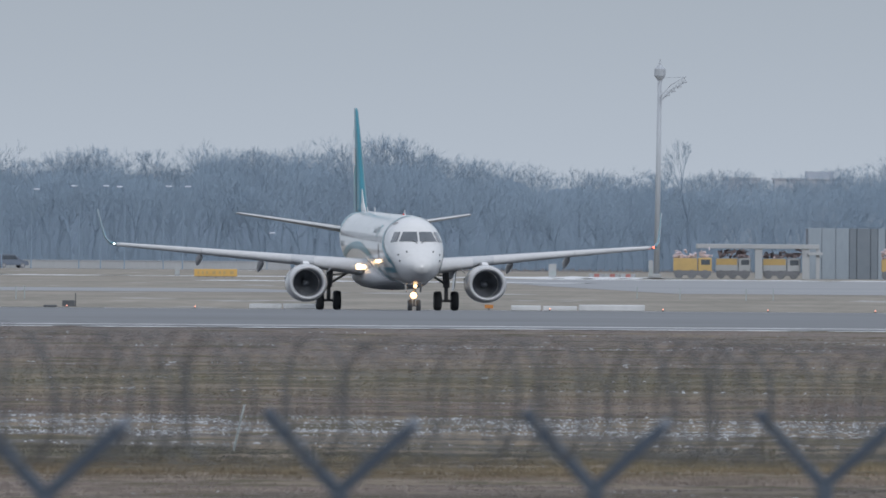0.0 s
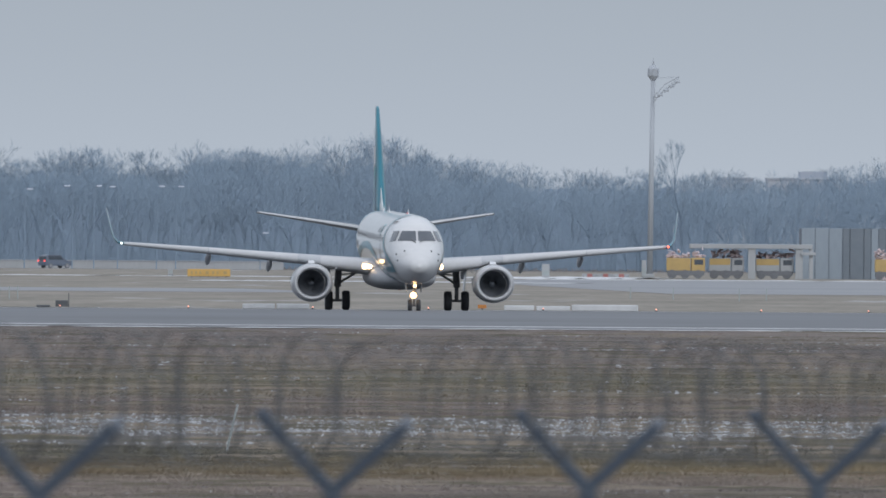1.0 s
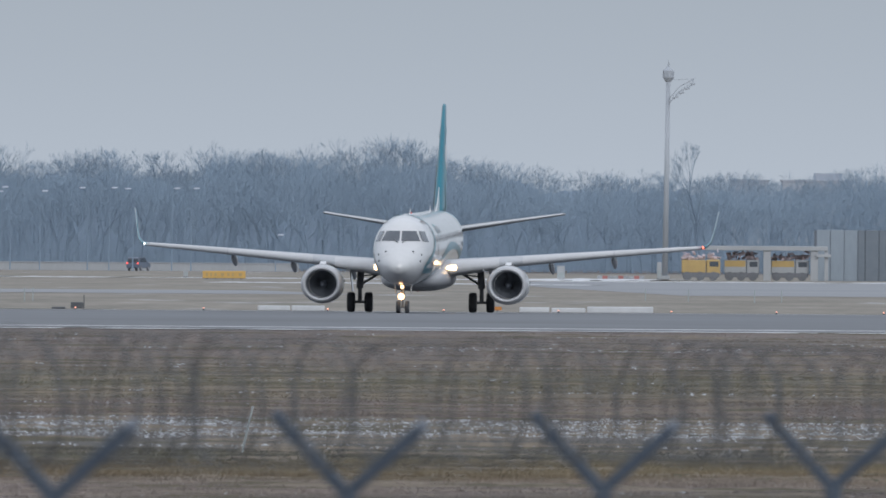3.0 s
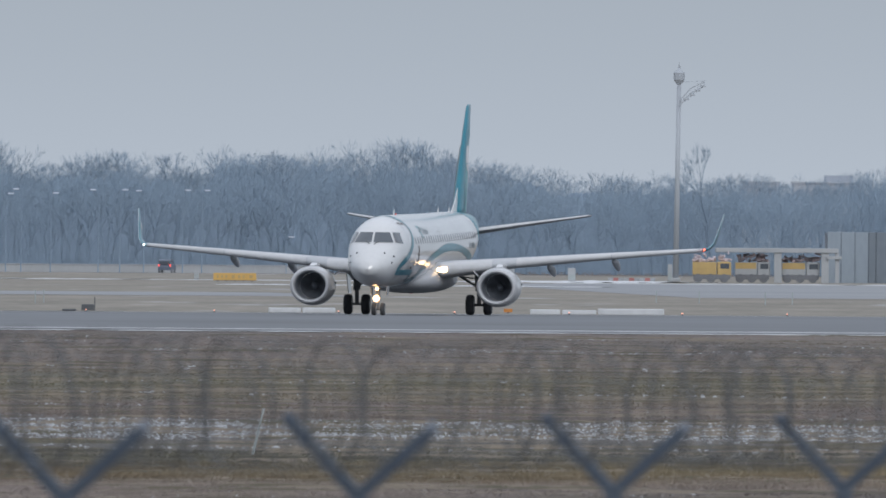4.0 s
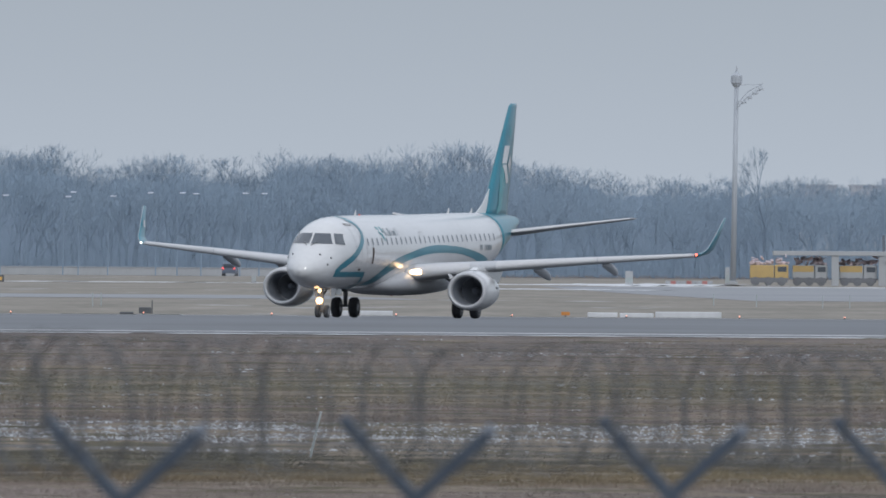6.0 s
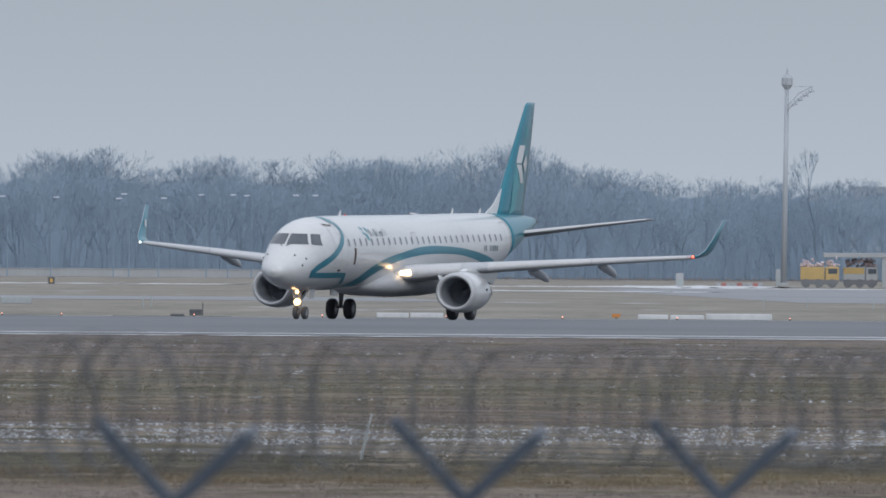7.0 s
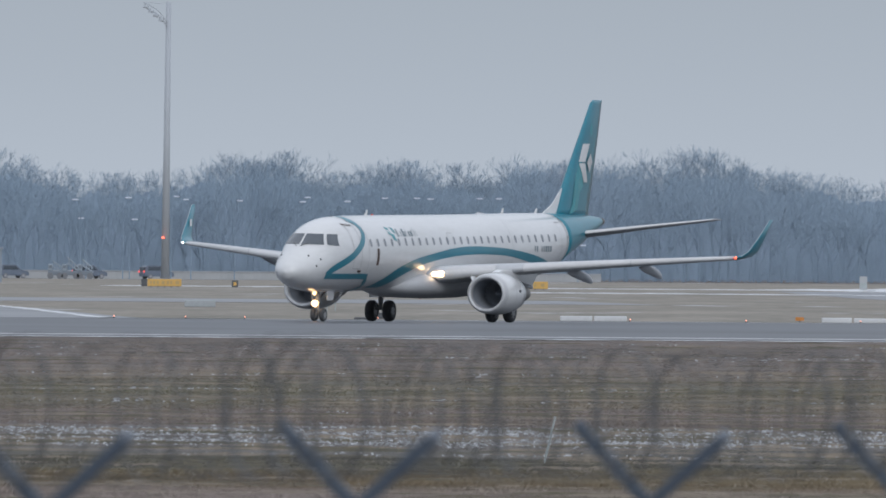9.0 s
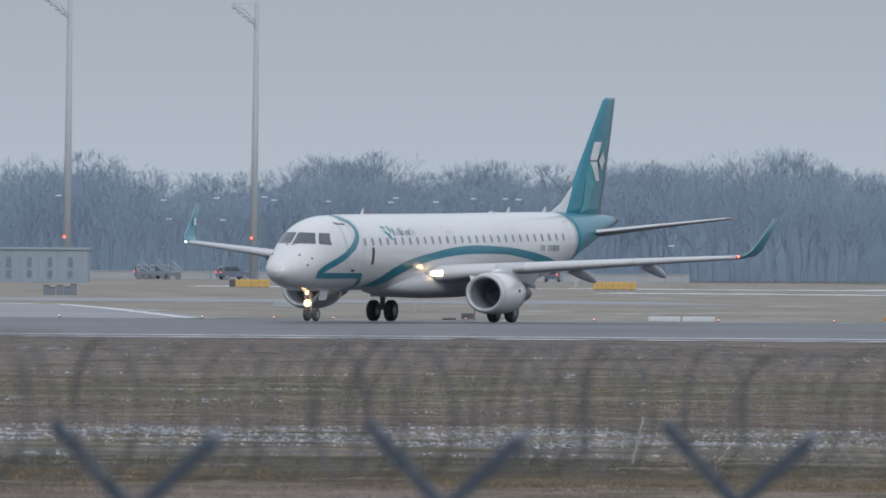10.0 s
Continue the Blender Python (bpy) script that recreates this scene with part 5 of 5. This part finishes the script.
def bare_tree(seed, spread):
    """A bare broadleaf tree about 10 m tall: a tapered trunk, limbs that fork upwards, and a round crown of fine twigs."""
    r = random.Random(seed)
    wood, twig = ([], []), ([], [])

    def seg(store, a, b, r0, r1):
        d = (b - a).normalized()
        u = d.orthogonal().normalized()
        v = d.cross(u)
        k = len(store[0])
        for c, rr in ((a, r0), (b, r1)):
            for j in range(3):
                t = j * math.tau / 3
                store[0].append(tuple(c + rr * (u * math.cos(t) + v * math.sin(t))))
        for j in range(3):
            store[1].append((k + j, k + (j + 1) % 3, k + 3 + (j + 1) % 3, k + 3 + j))

    def sliver(a, b, rad):
        d = (b - a).normalized()
        u = (Vector((r.gauss(0, 1), r.gauss(0, 1), r.gauss(0, 1))).cross(d)).normalized() * rad
        k = len(twig[0])
        twig[0].extend((tuple(a + u), tuple(a - u), tuple(b)))
        twig[1].append((k, k + 1, k + 2))

    def side_of(d):
        q = Vector((r.gauss(0, 1), r.gauss(0, 1), r.gauss(0, 1)))
        return (q - d * q.dot(d)).normalized()

    def grow(p, d, length, rad, depth):
        bend = (d + side_of(d) * 0.12 + Vector((0, 0, 0.1))).normalized()
        mid = p + d * length * 0.5
        end = mid + bend * length * 0.5
        if depth < 4:
            store = wood if depth < 3 else twig
            seg(store, p, mid, rad, rad * 0.85)
            seg(store, mid, end, rad * 0.85, rad * 0.66)
        else:
            sliver(p, end, max(0.008, rad))
        if depth == 6:
            return
        for k in range((4, 3, 3, 3, 4, 5)[depth]):
            q = (bend + side_of(bend) * spread * r.uniform(0.45, 1.1) + Vector((0, 0, 0.06))).normalized()
            start = end if k < 2 else mid.lerp(end, r.uniform(0.1, 0.8))
            grow(start, q, length * r.uniform(0.58, 0.82) * (0.8 if depth == 0 else 1), rad * r.uniform(0.5, 0.62), depth + 1)

    grow(Vector((0, 0, 0)), Vector((r.gauss(0, 0.04), r.gauss(0, 0.04), 1)).normalized(), 3.4, 0.115, 0)
    top = max(p[2] for p in twig[0])
    k = 10.0 / top
    tree = tagged(new("bare_tree"), "bare grey-brown tree in a hazy wood, paled blue by painted haze", "tree", "trees of the wood")
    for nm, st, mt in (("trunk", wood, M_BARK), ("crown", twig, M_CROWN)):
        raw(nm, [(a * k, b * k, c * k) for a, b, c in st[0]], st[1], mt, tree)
    return tree


stock = [bare_tree(s, sp) for s, sp in ((1, 0.55), (2, 0.65), (3, 0.6), (4, 0.7), (5, 0.5), (6, 0.62))]
first = set()
r = random.Random(21)
for row, (y, step, lo, hi) in enumerate(((2352, 2.6, 0.55, 0.82), (2385, 2.3, 0.78, 0.97), (2425, 1.9, 0.92, 1.04))):
    x = -128.0
    while x < 74:
        yy = y + r.uniform(-9, 9)
        h = wood_height(x, yy) * r.uniform(lo, hi)
        src = r.choice(stock)
        wide = r.uniform(0.95, 1.35)
        m = pose(x, yy, -0.05, 0, 0, r.uniform(0, 360)) @ Matrix.Diagonal((h / 10 * wide, h / 10 * wide, h / 10, 1))
        if src.name in first:
            t = copy_thing(src, pose(0, 0, 0))
        else:
            first.add(src.name)
            t = src
        t.matrix_basis = m
        x += step * r.uniform(0.7, 1.3)
# the tall lone tree by the mast
t = copy_thing(stock[4], pose(0, 0, 0))
t.matrix_basis = pose(bear(436, 2330), 2330, -0.05) @ Matrix.Diagonal((1.3, 1.3, 1.9, 1))
# undergrowth: a tangle of thin twigs that fills the wood below the crowns
vs, fs = [], []
r = random.Random(8)
for i in range(220000):
    x = r.uniform(-128, 74)
    y = 2335 + 105 * r.random() ** 1.6
    z0 = wood_height(x, y) * 0.74 * r.random() ** 1.3
    h = r.uniform(0.8, 2.6)
    w = r.uniform(0.006, 0.018)
    d = Vector((r.gauss(0, 0.55), r.gauss(0, 0.3), 1)).normalized() * h
    k = len(vs)
    vs += [(x - w, y, z0), (x + w, y, z0), (x, y + w, z0), (x + d[0], y + d[1], z0 + d[2])]
    fs += [(k, k + 1, k + 3), (k + 1, k + 2, k + 3), (k + 2, k, k + 3)]
tagged(raw("undergrowth", vs, fs, M_TWIG), "dense thin grey undergrowth at the edge of the wood, tinted by painted haze", "undergrowth", kind="stuff")
# far woods that close the view: one flat sheet, glowing faintly for haze
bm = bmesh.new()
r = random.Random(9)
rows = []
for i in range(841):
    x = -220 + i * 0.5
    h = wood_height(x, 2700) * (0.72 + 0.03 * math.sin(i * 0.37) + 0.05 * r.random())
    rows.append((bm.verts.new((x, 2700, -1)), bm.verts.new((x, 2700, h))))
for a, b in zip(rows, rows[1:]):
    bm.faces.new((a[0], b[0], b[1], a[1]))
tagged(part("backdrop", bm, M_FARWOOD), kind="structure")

# ---------------------------------------------------------------- grass blades and snow remains on the near field
rg = np.random.default_rng(4)
N = 110000
v = rg.uniform(148, 450, N)
y = 3.62 * F / v
y = np.clip(y, 225, 685)
x = rg.uniform(-0.0535, 0.0285, N) * y
z = np.interp(y, [p[0] for p in PROFILE], [p[1] for p in PROFILE])
patchy = 0.5 + 0.5 * np.sin(y * 0.21 + 2 * np.sin(x * 0.15)) * np.sin(y * 0.053 + 1.3 + 0.06 * x)
low = (y > 310) & (y < 364)
tall = (y > 262) & (y < 290)
hgt = rg.uniform(0.025, 0.055, N) * (0.5 + 0.9 * patchy) * np.where(low, 0.3, 1) * np.where(tall, 1.7, 1)
verts = np.zeros((N, 4, 3, 3))
for k in range(4):
    bx = x + rg.normal(0, 0.06, N)
    by = y + rg.normal(0, 0.06, N)
    w = rg.uniform(0.006, 0.017, N)
    verts[:, k, 0] = np.stack([bx - w, by, z - 0.01], 1)
    verts[:, k, 1] = np.stack([bx + w, by, z - 0.01], 1)
    verts[:, k, 2] = np.stack([bx + rg.normal(0, 0.05, N), by + rg.normal(0, 0.03, N), z + hgt * rg.uniform(0.6, 1.2, N)], 1)
me = bpy.data.meshes.new("grass")
me.from_pydata(verts.reshape(-1, 3).tolist(), [], np.arange(N * 12).reshape(-1, 3).tolist())
me.materials.append(M_TUFT)
tagged(new("grass", me), "short dry brown and olive winter grass", "grass", kind="stuff")



def streaks(name, label, material, count, seed):
    """Long, thin, ragged ridges of matted grass that run across the field."""
    r = random.Random(seed)
    vs, fs = [], []
    for _ in range(count):
        d = 3.62 * F / r.uniform(155, 440)
        d = min(684, d)
        x = r.uniform(-0.054, 0.029) * d
        n = int(r.uniform(8, 22))
        top = r.uniform(0.02, 0.055)
        k = len(vs)
        y = d
        for i in range(n):
            y += r.gauss(0, 0.08)
            fade = min(1, i / 4, (n - 1 - i) / 4)
            h = top * fade * r.uniform(0.55, 1.1)
            z = ground_z(y)
            vs += [(x, y - 0.2, z - 0.005), (x, y, z + h + 0.004), (x, y + 0.2, z - 0.005)]
            x += r.uniform(0.12, 0.3)
            if i:
                a = k + 3 * (i - 1)
                fs += [(a, a + 3, a + 4, a + 1), (a + 1, a + 4, a + 5, a + 2)]
    tagged(raw(name, vs, fs, material), label, "grass", kind="stuff")


streaks("straw_ridges", "long pale straw ridges lying in the winter grass", M_STRAW, 420, 31)
streaks("sod_ridges", "long dark olive ridges of matted grass", M_SOD, 460, 32)

sx_, sy_ = [], []
r = random.Random(13)
for cy, spread, clusters, per in ((350, 11, 380, 9), (334, 5, 270, 10), (313, 2.5, 40, 6), (252, 5, 16, 6), (385, 12, 14, 6), (425, 4, 18, 6), (460, 4, 14, 7), (512, 5, 22, 8), (590, 8, 34, 9), (625, 8, 22, 8), (655, 8, 12, 7)):
    for c in range(clusters):
        y0 = cy + r.gauss(0, spread * 0.7)
        x0 = r.uniform(-0.053, 0.028) * cy
        for _ in range(int(per * r.uniform(0.3, 1.7))):
            sx_.append(x0 + r.gauss(0, 0.9))
            sy_.append(y0 + r.gauss(0, 0.9))
vs, fs = [], []
for x0, y0 in zip(sx_, sy_):
    zz = ground_z(y0)
    w = r.uniform(0.015, 0.035 + 0.075 * r.random()) * (1 + (y0 > 400) * 0.4)
    deep = r.uniform(1.0, 3.0)
    h = r.uniform(0.014, 0.034) if y0 < 400 else r.uniform(0.022, 0.042)
    k = len(vs)
    for j in range(6):
        a = j * math.tau / 6
        q = r.uniform(0.6, 1.25)
        vs.append((x0 + w * q * math.cos(a), y0 + w * deep * q * math.sin(a), zz - 0.01))
    vs.append((x0 - w * 0.3, y0, zz + h))
    vs.append((x0 + w * 0.35, y0, zz + h * 0.9))
    fs += [(k, k + 1, k + 7), (k + 1, k + 2, k + 6, k + 7), (k + 2, k + 3, k + 6), (k + 3, k + 4, k + 6), (k + 4, k + 5, k + 7, k + 6), (k + 5, k, k + 7)]
tagged(raw("snow_remains", vs, fs, M_SNOW), "scattered lumps of old snow in the dry grass", "snow", kind="stuff")

# ---------------------------------------------------------------- movement
FLIGHT = [(0.0, 686, 35.18, -5.2, 0.0), (1.0, 715, 35.56, -3.3, 0.0), (1.5, 725.2, 35.76, -2.1, 0.0), (2.0, 731.5, 35.96, -0.5, 0.0), (2.5, 733.5, 36.15, 1.4, 0.0), (4.5, 685, 36.85, 9.4, 0.3),
          (6.5, 537, 37.6, 17.0, 1.0), (7.5, 428, 38.06, 19.5, 1.1), (8.5, 300.6, 38.5, 21.2, 1.1), (9.0, 230, 38.7, 21.95, 1.1), (10.0, 77, 39.1, 23.4, 1.1)]


def motions():
    rows = []
    path = []
    for t, u, k, psi, lean in FLIGHT:
        d = F / k
        x = (u - 784) / k
        path.append((t, Vector((x, d, 0))))
        rows.append((t, pose(x, d, ground_z(d) + 0.02 + 0.04 * lean, 0, lean, -(psi + math.degrees(math.atan(x / d))))))
    walk(airliner, rows)
    gone = [0.0]
    for (_, a), (_, b) in zip(path, path[1:]):
        gone.append(gone[-1] + (b - a).length)
    times = [p[0] for p in path]
    for ob, x, y, rad in WHEELS:
        step = 1 / 30 if rad < 0.4 else 1 / 15
        n = round(10 / step)
        leans = [f[4] for f in FLIGHT]

        def down(t):
            """How far the suspension lets this wheel down while the body leans."""
            a = np.interp(t, times, leans)
            return 0.0 if rad < 0.4 else x * math.sin(radians(a)) - 0.04 * a

        walk(ob, [(i * step, pose(x, y, rad + down(i * step), math.degrees(np.interp(i * step, times, gone) / rad) % 360)) for i in range(n + 1)])
    for i, (c, legs) in enumerate(CARS):
        turn = (20, 35, 60, 78, 84, 86, 86) if i == 0 else (28,) * len(legs)
        walk(c, [(t, pose(bear(b, 2268), 2268, 0.03, 0, 0, a)) for (t, b), a in zip(legs, turn)])


motions()
